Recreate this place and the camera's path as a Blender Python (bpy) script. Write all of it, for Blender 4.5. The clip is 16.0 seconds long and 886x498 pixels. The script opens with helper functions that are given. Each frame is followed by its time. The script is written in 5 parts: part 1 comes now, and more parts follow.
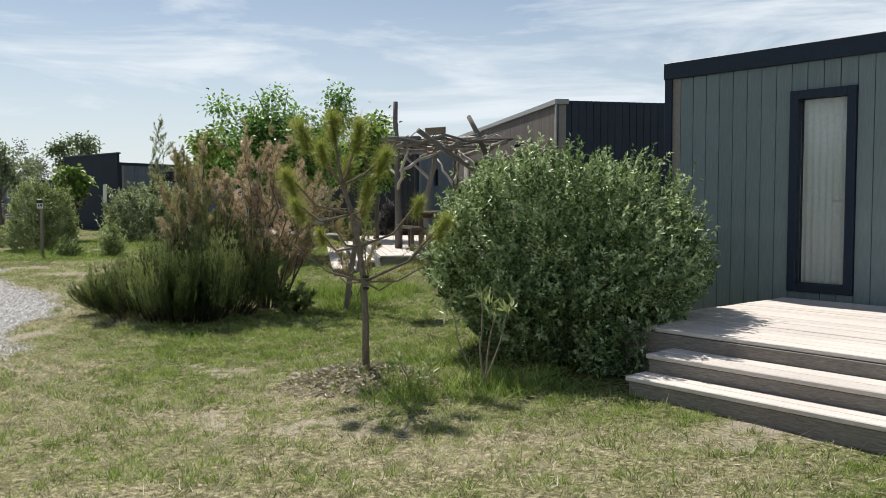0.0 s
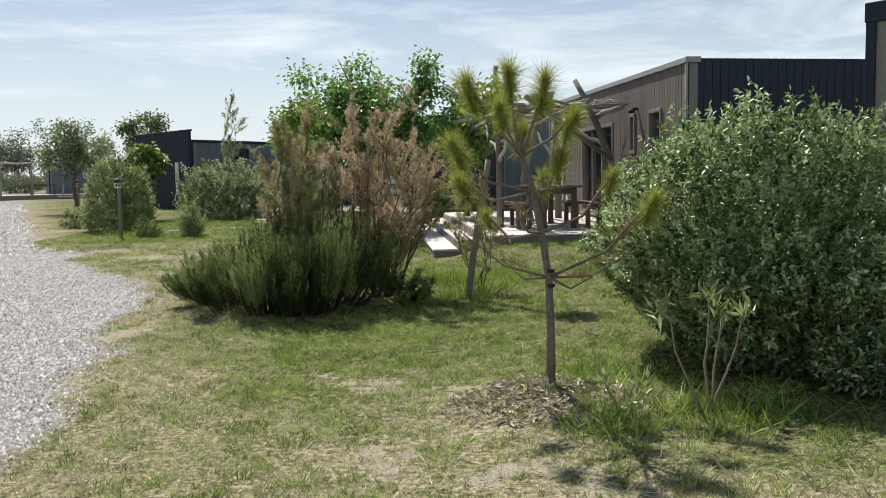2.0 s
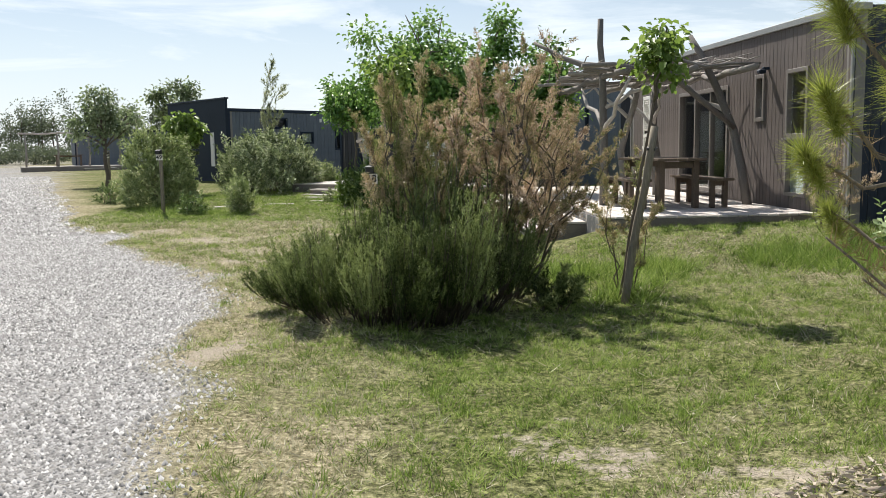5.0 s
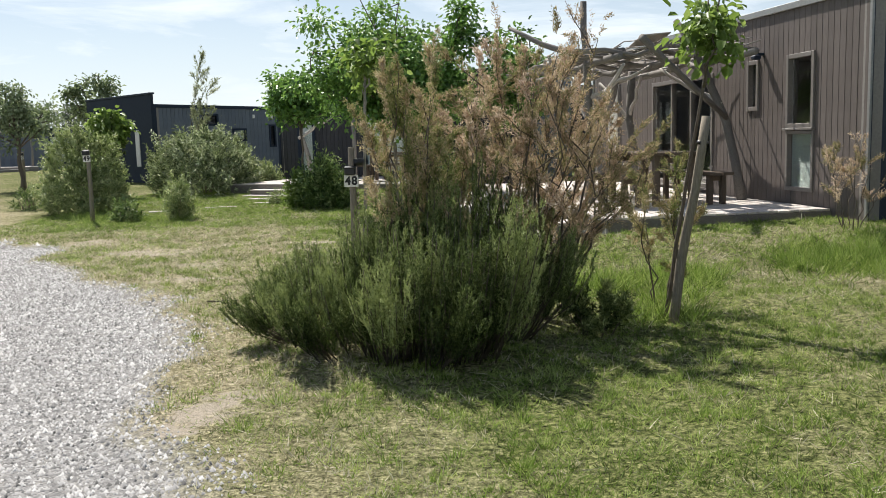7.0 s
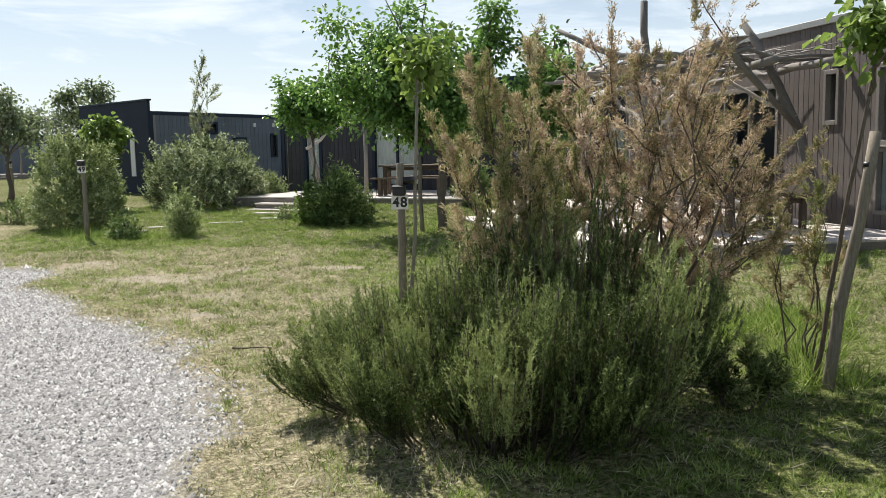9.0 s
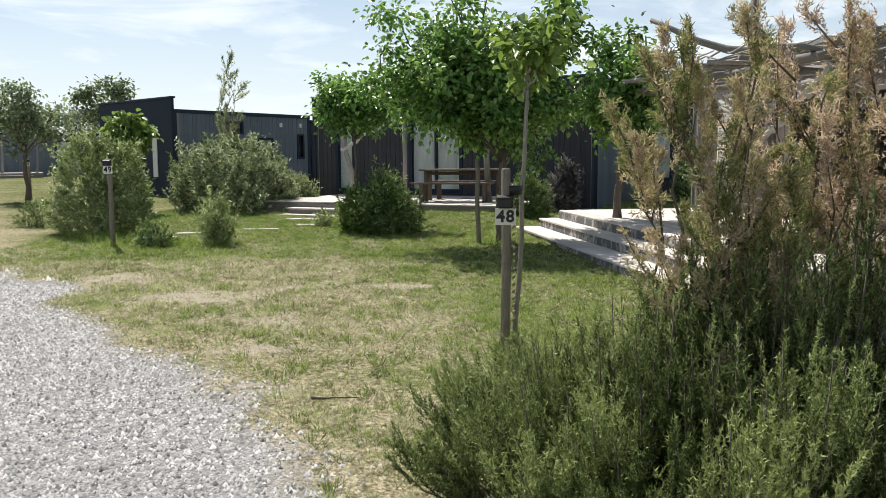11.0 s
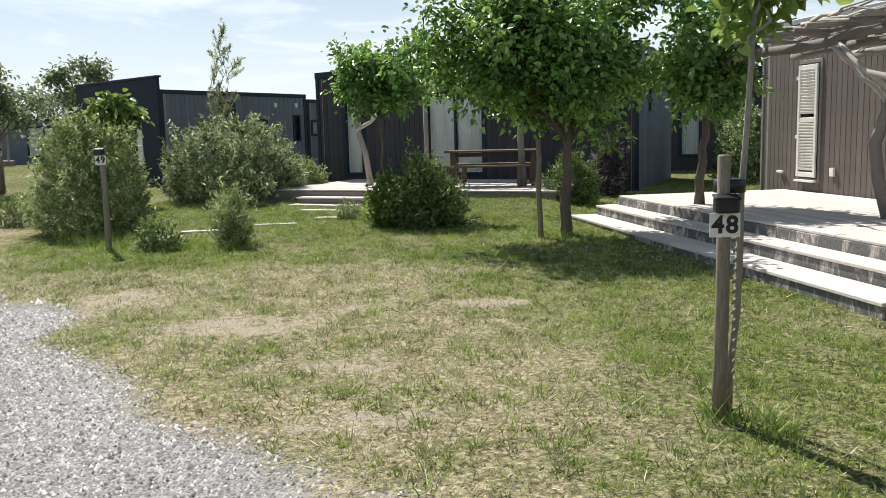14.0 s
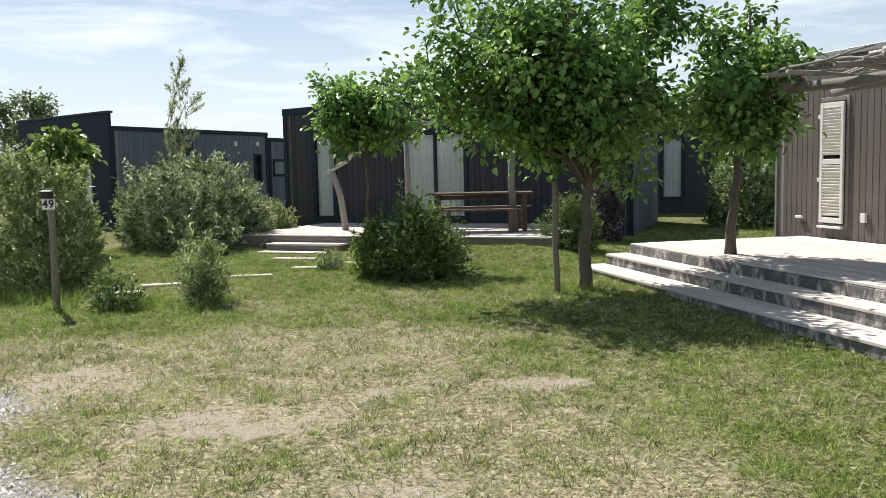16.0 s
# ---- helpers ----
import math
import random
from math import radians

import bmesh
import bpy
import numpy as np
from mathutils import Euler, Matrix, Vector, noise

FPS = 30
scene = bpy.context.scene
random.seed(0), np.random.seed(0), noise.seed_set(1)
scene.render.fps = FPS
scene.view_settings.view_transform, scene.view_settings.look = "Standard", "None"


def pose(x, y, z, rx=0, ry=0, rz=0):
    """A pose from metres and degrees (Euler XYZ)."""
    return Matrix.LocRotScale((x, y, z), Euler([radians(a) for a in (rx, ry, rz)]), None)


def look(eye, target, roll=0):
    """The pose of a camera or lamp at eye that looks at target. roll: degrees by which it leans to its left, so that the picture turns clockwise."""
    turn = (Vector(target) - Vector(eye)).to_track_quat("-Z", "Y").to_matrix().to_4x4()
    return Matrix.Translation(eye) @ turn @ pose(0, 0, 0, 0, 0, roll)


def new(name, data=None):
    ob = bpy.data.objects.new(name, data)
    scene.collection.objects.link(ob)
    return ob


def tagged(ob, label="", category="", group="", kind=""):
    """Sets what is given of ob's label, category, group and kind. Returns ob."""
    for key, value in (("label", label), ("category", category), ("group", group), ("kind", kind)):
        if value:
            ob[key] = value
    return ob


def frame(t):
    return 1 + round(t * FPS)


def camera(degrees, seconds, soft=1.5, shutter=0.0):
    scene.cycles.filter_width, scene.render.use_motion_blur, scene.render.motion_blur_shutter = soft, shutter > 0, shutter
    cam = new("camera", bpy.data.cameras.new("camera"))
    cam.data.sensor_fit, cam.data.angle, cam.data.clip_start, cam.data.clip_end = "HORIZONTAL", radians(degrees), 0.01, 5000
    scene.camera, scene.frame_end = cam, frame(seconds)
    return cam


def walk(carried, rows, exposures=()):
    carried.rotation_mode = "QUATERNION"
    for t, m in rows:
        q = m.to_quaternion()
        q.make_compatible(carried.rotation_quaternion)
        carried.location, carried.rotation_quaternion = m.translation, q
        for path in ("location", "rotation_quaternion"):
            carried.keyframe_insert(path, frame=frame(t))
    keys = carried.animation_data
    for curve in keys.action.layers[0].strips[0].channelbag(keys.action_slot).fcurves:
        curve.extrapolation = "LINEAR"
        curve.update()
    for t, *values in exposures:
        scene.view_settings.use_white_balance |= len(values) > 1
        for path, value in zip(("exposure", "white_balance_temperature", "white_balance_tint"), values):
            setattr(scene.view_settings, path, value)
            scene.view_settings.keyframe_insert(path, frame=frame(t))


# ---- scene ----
cam = camera(54.5, 16.0, soft=0.62)
METRES, EYE, TILT, LEAN, TURN = 12.8, 1.5, 0.0, 0.0, 0.0
ROWS = [
    (0.0, 0.0, 0.0, 0.0, -0.01, -3.21, 0.09),
    (0.5, -0.0175, 0.0271, 0.0014, 0.68, -3.31, 0.3),
    (1.0, -0.0316, 0.0591, -0.0001, 1.67, -3.29, 1.23),
    (1.5, -0.051, 0.0845, -0.0007, 4.09, -3.65, 1.61),
    (2.0, -0.0703, 0.1073, 0.0008, 3.77, -4.92, 0.96),
    (2.5, -0.0852, 0.1339, 0.0014, 4.09, -4.94, 1.61),
    (3.0, -0.1004, 0.1549, 0.0019, 6.32, -4.9, 1.47),
    (3.5, -0.1199, 0.1798, 0.0024, 5.78, -5.13, 1.43),
    (4.0, -0.1352, 0.2078, 0.0004, 4.83, -6.0, 1.51),
    (4.5, -0.1555, 0.2347, 0.0011, 5.66, -6.56, 0.81),
    (7.0, -0.2413, 0.3571, 0.0046, -0.08, -7.27, 1.69),
    (7.5, -0.2562, 0.3833, 0.0057, 0.09, -7.45, 1.88),
    (8.0, -0.2689, 0.41, 0.0073, -0.13, -7.46, 1.8),
    (10.5, -0.339, 0.5526, 0.0096, -1.0, -4.99, 0.08),
    (11.0, -0.3545, 0.5775, 0.0093, 0.1, -6.34, 0.35),
    (11.5, -0.3685, 0.6058, 0.0098, 0.17, -6.42, 1.09),
    (12.0, -0.3887, 0.6289, 0.0095, 0.67, -6.89, 0.63),
    (12.5, -0.4038, 0.6556, 0.0092, -0.32, -7.83, 1.02),
    (13.0, -0.415, 0.6883, 0.0104, -0.72, -8.01, 1.79),
    (13.5, -0.4317, 0.7146, 0.0109, -0.08, -8.03, 1.64),
    (14.0, -0.4414, 0.7415, 0.0122, -1.57, -7.76, 1.41),
    (14.5, -0.4482, 0.7713, 0.0141, -2.78, -6.44, 1.39),
    (15.0, -0.4648, 0.7969, 0.0134, -2.55, -5.88, 0.45),
    (15.5, -0.4783, 0.826, 0.0139, -4.66, -5.09, 0.84),
    (16.0, -0.491, 0.8607, 0.0138, -4.96, -5.17, 1.17),
]
walk(cam, [(t, pose(0, 0, EYE, TILT, LEAN, TURN) @ pose(METRES * x, METRES * y, METRES * z, 90 + pitch, roll, yaw)) for t, x, y, z, yaw, pitch, roll in ROWS],
     exposures=[(0.0, 0.46), (2.0, 0.56), (4.0, 0.73), (16.0, 0.73)])

# ---------------- world and sun ----------------
SUN_FROM = Vector((-0.45 * 0.63, 0.89 * 0.63, 0.777)).normalized()
sun = new("sun", bpy.data.lights.new("sun", "SUN"))
sun.data.energy, sun.data.angle, sun.data.color = 5.0, radians(0.55), (1.0, 0.95, 0.87)
sun.matrix_world = look(SUN_FROM * 60, (0, 0, 0))

world = bpy.data.worlds.new("sky")
scene.world = world
world.use_nodes = True
wn, wl = world.node_tree.nodes, world.node_tree.links
wn.clear()
w_out = wn.new("ShaderNodeOutputWorld")
w_bg = wn.new("ShaderNodeBackground")
w_sky = wn.new("ShaderNodeTexSky")
w_sky.sky_type, w_sky.sun_disc = "NISHITA", False
w_sky.sun_elevation, w_sky.sun_rotation = math.asin(SUN_FROM.z), math.atan2(SUN_FROM.x, SUN_FROM.y)
w_sky.air_density, w_sky.dust_density, w_sky.ozone_density = 1.0, 0.35, 2.0
w_tc = wn.new("ShaderNodeTexCoord")
w_map = wn.new("ShaderNodeMapping")
w_map.inputs["Scale"].default_value = (1.1, 1.0, 7.0)
w_map.inputs["Rotation"].default_value = (0.0, 0.09, 0.2)
w_noise = wn.new("ShaderNodeTexNoise")
w_noise.inputs["Scale"].default_value, w_noise.inputs["Detail"].default_value = 2.3, 9.0
w_noise.inputs["Roughness"].default_value, w_noise.inputs["Distortion"].default_value = 0.62, 0.5
w_ramp = wn.new("ShaderNodeValToRGB")
w_ramp.color_ramp.elements[0].position, w_ramp.color_ramp.elements[1].position = 0.38, 0.64
w_sep = wn.new("ShaderNodeSeparateXYZ")
w_haze = wn.new("ShaderNodeMapRange")
w_haze.inputs["From Min"].default_value, w_haze.inputs["From Max"].default_value = 0.02, 0.30
w_haze.inputs["To Min"].default_value, w_haze.inputs["To Max"].default_value = 0.74, 0.0
w_max = wn.new("ShaderNodeMath")
w_max.operation = "MAXIMUM"
w_mix = wn.new("ShaderNodeMix")
w_mix.data_type = "RGBA"
w_mix.inputs["B"].default_value = (10.4, 11.3, 12.1, 1)
wl.new(w_tc.outputs["Generated"], w_map.inputs["Vector"])
wl.new(w_map.outputs["Vector"], w_noise.inputs["Vector"])
wl.new(w_noise.outputs["Fac"], w_ramp.inputs["Fac"])
wl.new(w_tc.outputs["Generated"], w_sep.inputs["Vector"])
wl.new(w_sep.outputs["Z"], w_haze.inputs["Value"])
w_thin = wn.new("ShaderNodeMapRange")
w_thin.inputs["From Min"].default_value, w_thin.inputs["From Max"].default_value = 0.28, 0.75
w_thin.inputs["To Min"].default_value, w_thin.inputs["To Max"].default_value = 1.0, 0.25
w_few = wn.new("ShaderNodeMath")
w_few.operation = "MULTIPLY"
wl.new(w_sep.outputs["Z"], w_thin.inputs["Value"])
wl.new(w_ramp.outputs["Color"], w_few.inputs[0])
wl.new(w_thin.outputs["Result"], w_few.inputs[1])
wl.new(w_few.outputs["Value"], w_max.inputs[0])
wl.new(w_haze.outputs["Result"], w_max.inputs[1])
wl.new(w_max.outputs["Value"], w_mix.inputs["Factor"])
wl.new(w_sky.outputs["Color"], w_mix.inputs["A"])
wl.new(w_mix.outputs["Result"], w_bg.inputs["Color"])
wl.new(w_bg.outputs["Background"], w_out.inputs["Surface"])
w_bg.inputs["Strength"].default_value = 0.056

# ---------------- materials ----------------
class Mat:
    """A node material with short-hands for its nodes."""
    def __init__(self, name, rough=0.7, metal=0.0, spec=0.5):
        self.m = bpy.data.materials.new(name)
        self.m.use_nodes = True
        self.n, self.l = self.m.node_tree.nodes, self.m.node_tree.links
        self.b = self.n["Principled BSDF"]
        self.b.inputs["Roughness"].default_value = rough
        self.b.inputs["Metallic"].default_value = metal
        self.b.inputs["Specular IOR Level"].default_value = spec
        self.tc = self.n.new("ShaderNodeTexCoord")

    def node(self, kind, **inputs):
        nd = self.n.new("ShaderNode" + kind)
        for k, v in inputs.items():
            nd.inputs[k].default_value = v
        return nd

    def noise(self, scale, detail=4, rough=0.6, stretch=(1, 1, 1), coord="Object", distortion=0.0):
        mp = self.node("Mapping", Scale=stretch)
        nz = self.node("TexNoise", Scale=scale, Detail=detail, Roughness=rough, Distortion=distortion)
        self.l.new(self.tc.outputs[coord], mp.inputs["Vector"])
        self.l.new(mp.outputs["Vector"], nz.inputs["Vector"])
        return nz.outputs["Fac"]

    def ramp(self, fac, stops):
        r = self.node("ValToRGB")
        els = r.color_ramp.elements
        while len(els) < len(stops):
            els.new(0.5)
        for e, (p, c) in zip(els, stops):
            e.position, e.color = p, (*c, 1) if len(c) == 3 else c
        self.l.new(fac, r.inputs["Fac"])
        return r.outputs["Color"]

    def mix(self, fac, a, b, blend="MIX"):
        x = self.n.new("ShaderNodeMix")
        x.data_type, x.blend_type = "RGBA", blend
        for sock, v in ((x.inputs["Factor"], fac), (x.inputs["A"], a), (x.inputs["B"], b)):
            if isinstance(v, (int, float)):
                sock.default_value = v
            elif isinstance(v, tuple):
                sock.default_value = (*v, 1)
            else:
                self.l.new(v, sock)
        return x.outputs["Result"]

    def math(self, op, a, b=0.0, clamp=False):
        x = self.n.new("ShaderNodeMath")
        x.operation, x.use_clamp = op, clamp
        for i, v in enumerate((a, b)):
            if isinstance(v, (int, float)):
                x.inputs[i].default_value = v
            else:
                self.l.new(v, x.inputs[i])
        return x.outputs["Value"]

    def attr(self, name):
        a = self.n.new("ShaderNodeAttribute")
        a.attribute_name = name
        return a.outputs["Fac"]

    def rand(self):
        return self.n.new("ShaderNodeObjectInfo").outputs["Random"]

    def island(self):
        return self.n.new("ShaderNodeNewGeometry").outputs["Random Per Island"]

    def color(self, c):
        if isinstance(c, tuple):
            self.b.inputs["Base Color"].default_value = (*c, 1)
        else:
            self.l.new(c, self.b.inputs["Base Color"])
        return self

    def bump(self, h, strength=0.3, dist=0.01):
        bp = self.node("Bump", Strength=strength, Distance=dist)
        self.l.new(h, bp.inputs["Height"])
        self.l.new(bp.outputs["Normal"], self.b.inputs["Normal"])
        return self


def wood(name, dark, light, stretch, rough=0.75, vary=0.25, grain=1.0):
    """Weathered boards: long grain, blotches, a shade of its own for each board."""
    m = Mat(name, rough, spec=0.14)
    fine = m.noise(14 * grain, 6, 0.65, stretch, distortion=0.6)
    blot = m.noise(1.3, 4, 0.6, coord="Object")
    c = m.ramp(fine, [(0.3, dark), (0.7, light)])
    c = m.mix(m.math("MULTIPLY", blot, 0.5), c, tuple(0.6 * v for v in dark))
    tone = m.ramp(m.rand(), [(0.0, (1 - vary,) * 3), (1.0, (1 + vary * 0.6,) * 3)])
    m.color(m.mix(1.0, c, tone, "MULTIPLY"))
    m.bump(fine, 0.35, 0.004)
    return m.m


def plain(name, c, rough=0.6, metal=0.0, grain=30, depth=0.12, spec=0.4):
    m = Mat(name, rough, metal, spec)
    n1, n2 = m.noise(grain, 4), m.noise(2.0, 4)
    lo, hi = tuple(v * (1 - depth * 1.6) for v in c), tuple(min(1.0, v * (1 + depth)) for v in c)
    m.color(m.mix(m.math("MULTIPLY", n2, 0.6), m.ramp(n1, [(0.3, lo), (0.7, hi)]), lo))
    m.bump(n1, 0.12, 0.003)
    return m.m


def foliage(name, stops, rough=0.45, through_light=0.35, spec=0.4):
    """Leaves: a tone of its own for each leaf, some light passing through."""
    m = Mat(name, rough, spec=spec)
    n = m.noise(1.7, 3)
    fac = m.math("ADD", m.math("MULTIPLY", m.island(), 0.65), m.math("MULTIPLY", n, 0.35))
    fac = m.math("ADD", fac, m.attr("tone"), True)
    c = m.ramp(fac, stops)
    m.color(c)
    tr = m.node("BsdfTranslucent")
    m.l.new(m.mix(0.25, c, (0.24, 0.34, 0.05)), tr.inputs["Color"])
    mx = m.node("MixShader", Fac=through_light)
    m.l.new(m.b.outputs["BSDF"], mx.inputs[1])
    m.l.new(tr.outputs["BSDF"], mx.inputs[2])
    m.l.new(mx.outputs["Shader"], m.n["Material Output"].inputs["Surface"])
    return m.m


def ground_material():
    m = Mat("lawn_and_gravel", 1.0, spec=0.03)
    g, d, bare = m.attr("gravel"), m.attr("dry"), m.attr("bare")
    n_f, n_m, n_c, n_p = m.noise(60, 5, 0.7), m.noise(9, 5, 0.65), m.noise(1.1, 5, 0.6), m.noise(4.5, 7, 0.75)
    n_g = m.noise(24, 6, 0.75)
    # the darkest stops of green and straw paint in shadow between the blades
    green = m.ramp(n_g, [(0.38, (0.02, 0.026, 0.009)), (0.5, (0.10, 0.115, 0.04)), (0.64, (0.27, 0.27, 0.12))])
    straw = m.ramp(n_g, [(0.36, (0.07, 0.06, 0.035)), (0.5, (0.27, 0.235, 0.155)), (0.64, (0.56, 0.49, 0.35))])
    soil = m.ramp(n_f, [(0.25, (0.24, 0.205, 0.16)), (0.75, (0.43, 0.38, 0.31))])
    straw = m.mix(m.math("MULTIPLY", m.math("SUBTRACT", n_p, 0.42), 1.6, True), straw, (0.19, 0.185, 0.085))
    fac_d = m.math("ADD", d, m.math("MULTIPLY", m.math("SUBTRACT", n_m, 0.5), 1.1), True)
    c = m.mix(fac_d, green, straw)
    fac_b = m.math("MULTIPLY", m.math("SUBTRACT", m.math("ADD", m.math("MULTIPLY", bare, 0.72), m.math("MULTIPLY", m.math("SUBTRACT", n_p, 0.5), 4.5)), 0.28), 2.2, True)
    c = m.mix(m.math("MULTIPLY", fac_b, m.math("GREATER_THAN", bare, 0.05)), c, soil)
    vor = m.node("TexVoronoi", Scale=62.0)
    m.l.new(m.tc.outputs["Object"], vor.inputs["Vector"])
    stone = m.ramp(vor.outputs["Color"], [(0.1, (0.12, 0.119, 0.118)), (0.5, (0.27, 0.265, 0.26)), (0.9, (0.46, 0.45, 0.445))])
    stone = m.mix(m.math("MULTIPLY", n_c, 0.35), stone, (0.27, 0.263, 0.258))
    stone = m.mix(m.math("MULTIPLY", m.math("SUBTRACT", n_m, 0.40), 1.5, True), stone, (0.19, 0.186, 0.182))
    fac_g = m.math("ADD", g, m.math("MULTIPLY", m.math("SUBTRACT", n_m, 0.5), 0.7), True)
    fac_g = m.math("MULTIPLY", fac_g, m.math("GREATER_THAN", g, 0.02))
    m.color(m.mix(fac_g, c, stone))
    h = m.math("ADD", n_f, m.math("MULTIPLY", vor.outputs["Distance"], -0.8))
    m.bump(h, 0.7, 0.02)
    return m.m


M_GROUND = ground_material()
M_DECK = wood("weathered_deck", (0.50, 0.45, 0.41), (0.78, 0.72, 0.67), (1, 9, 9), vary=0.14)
# weathered wood, darkened further to paint in shade on deck sides and risers
M_STEP = wood("weathered_shaded_step", (0.13, 0.115, 0.10), (0.36, 0.325, 0.29), (1, 9, 9), vary=0.12)
mr = Mat("peeling_riser_paint", 0.8, spec=0.25)
streak = mr.noise(2.6, 8, 0.75, (1.6, 1.0, 0.8), distortion=0.8)
peel = mr.ramp(streak, [(0.49, (0.0, 0.0, 0.0)), (0.60, (1.0, 1.0, 1.0))])
mr.color(mr.mix(peel, mr.ramp(mr.noise(40, 4), [(0.3, (0.075, 0.078, 0.08)), (0.7, (0.15, 0.15, 0.148))]), mr.ramp(mr.noise(25, 5), [(0.3, (0.30, 0.275, 0.25)), (0.7, (0.55, 0.51, 0.47))])))
mr.bump(streak, 0.3, 0.004)
M_RISER = mr.m
M_CLAD46 = wood("grey_painted_boards", (0.155, 0.198, 0.212), (0.228, 0.28, 0.297), (9, 9, 0.5), 0.6, 0.07, 0.7)
M_CLAD47 = wood("brown_grey_boards", (0.118, 0.10, 0.092), (0.20, 0.172, 0.158), (9, 9, 0.5), 0.65, 0.12, 0.8)
M_CLAD48 = wood("charcoal_boards", (0.045, 0.045, 0.05), (0.075, 0.075, 0.082), (9, 9, 0.5), 0.65, 0.12, 0.8)
M_CLAD49 = wood("slate_grey_boards", (0.12, 0.14, 0.168), (0.19, 0.213, 0.245), (9, 9, 0.5), 0.65, 0.1, 0.8)
M_NAVY = wood("navy_gable_boards", (0.03, 0.038, 0.055), (0.055, 0.066, 0.088), (9, 9, 0.5), 0.6, 0.1, 0.8)
M_END = wood("dark_end_boards", (0.018, 0.026, 0.04), (0.035, 0.046, 0.064), (9, 9, 0.5), 0.7, 0.1, 0.8)
M_TRIM = plain("dark_blue_trim", (0.016, 0.026, 0.046), 0.55, spec=0.25)
M_TRIM_GREY = plain("grey_metal_trim", (0.30, 0.30, 0.29), 0.4, 0.3)
M_FRAME_BR = plain("taupe_frame", (0.20, 0.18, 0.165), 0.5)
M_ROOF = plain("grey_roof_sheet", (0.30, 0.30, 0.31), 0.5, 0.2)
M_INNER = plain("dim_room_lining", (0.25, 0.23, 0.21), 0.8)
M_CURTAIN = plain("white_curtain", (0.84, 0.84, 0.83), 0.9)
M_WHITE = plain("white_paint", (0.74, 0.72, 0.68), 0.55)
M_BLIND = plain("frosted_panel", (0.42, 0.46, 0.44), 0.35)
M_STEEL = plain("brushed_steel", (0.6, 0.6, 0.6), 0.3, 1.0)
M_BLACK = plain("black_plastic", (0.015, 0.015, 0.016), 0.4)
M_BARK = wood("grey_bark", (0.085, 0.07, 0.055), (0.22, 0.19, 0.155), (7, 7, 1.2), 0.9, 0.1)
M_BARK_PALE = wood("pale_grey_bark", (0.20, 0.185, 0.155), (0.42, 0.39, 0.335), (7, 7, 1.2), 0.9, 0.1)
M_BARK_PINE = wood("pine_bark", (0.12, 0.10, 0.08), (0.30, 0.26, 0.21), (5, 5, 2), 0.9, 0.1)
M_TWIG = plain("pale_twig", (0.26, 0.22, 0.16), 0.85)
M_DRIFT = wood("driftwood", (0.16, 0.148, 0.135), (0.40, 0.37, 0.34), (6, 6, 6), 0.85, 0.35)
M_DRIFT_PALE = wood("bleached_driftwood", (0.36, 0.33, 0.30), (0.62, 0.58, 0.54), (6, 6, 6), 0.85, 0.2)
M_POST = wood("weathered_post", (0.15, 0.13, 0.10), (0.34, 0.30, 0.24), (8, 8, 0.8), 0.85, 0.1)
M_BENCH = wood("brown_bench_wood", (0.10, 0.075, 0.055), (0.20, 0.155, 0.12), (1, 9, 9), 0.7, 0.12)

glass = bpy.data.materials.new("window_glass")
glass.use_nodes = True
gb = glass.node_tree.nodes["Principled BSDF"]
gb.inputs["Base Color"].default_value = (0.92, 0.96, 0.95, 1)
gb.inputs["Roughness"].default_value = 0.02
gb.inputs["Transmission Weight"].default_value = 1.0
gb.inputs["IOR"].default_value = 1.45
M_GLASS = glass

L_MULB = foliage("mulberry_leaves", [(0.0, (0.032, 0.09, 0.02)), (0.4, (0.11, 0.235, 0.052)), (0.75, (0.23, 0.40, 0.10)), (1.0, (0.40, 0.57, 0.19))], 0.38, 0.36, 0.5)
L_LIME = foliage("young_leaves", [(0.0, (0.075, 0.135, 0.025)), (0.6, (0.18, 0.27, 0.06)), (1.0, (0.33, 0.42, 0.13))], 0.45, 0.45, 0.35)
L_BUSH = foliage("grey_green_leaves", [(0.0, (0.025, 0.052, 0.02)), (0.36, (0.13, 0.205, 0.075)), (0.65, (0.345, 0.445, 0.21)), (1.0, (0.60, 0.68, 0.43))], 0.45, 0.24, 0.35)
L_BUSH2 = foliage("pale_shrub_leaves", [(0.0, (0.10, 0.14, 0.05)), (0.5, (0.26, 0.32, 0.13)), (1.0, (0.56, 0.60, 0.33))], 0.45, 0.32, 0.4)
L_DARK = foliage("dark_shrub_leaves", [(0.0, (0.025, 0.055, 0.016)), (0.5, (0.12, 0.195, 0.055)), (1.0, (0.40, 0.49, 0.20))], 0.45, 0.22, 0.35)
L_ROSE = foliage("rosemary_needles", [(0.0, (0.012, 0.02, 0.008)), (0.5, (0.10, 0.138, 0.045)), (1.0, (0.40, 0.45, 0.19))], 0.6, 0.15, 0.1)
L_TAMA = foliage("faded_tamarisk", [(0.0, (0.17, 0.17, 0.08)), (0.28, (0.33, 0.27, 0.16)), (0.48, (0.50, 0.35, 0.26)), (0.75, (0.68, 0.51, 0.41)), (1.0, (0.84, 0.70, 0.60))], 0.8, 0.38, 0.1)
L_TAMA2 = foliage("yellowing_tamarisk", [(0.0, (0.14, 0.18, 0.06)), (0.35, (0.27, 0.28, 0.12)), (0.6, (0.46, 0.36, 0.22)), (1.0, (0.68, 0.54, 0.40))], 0.8, 0.32, 0.1)
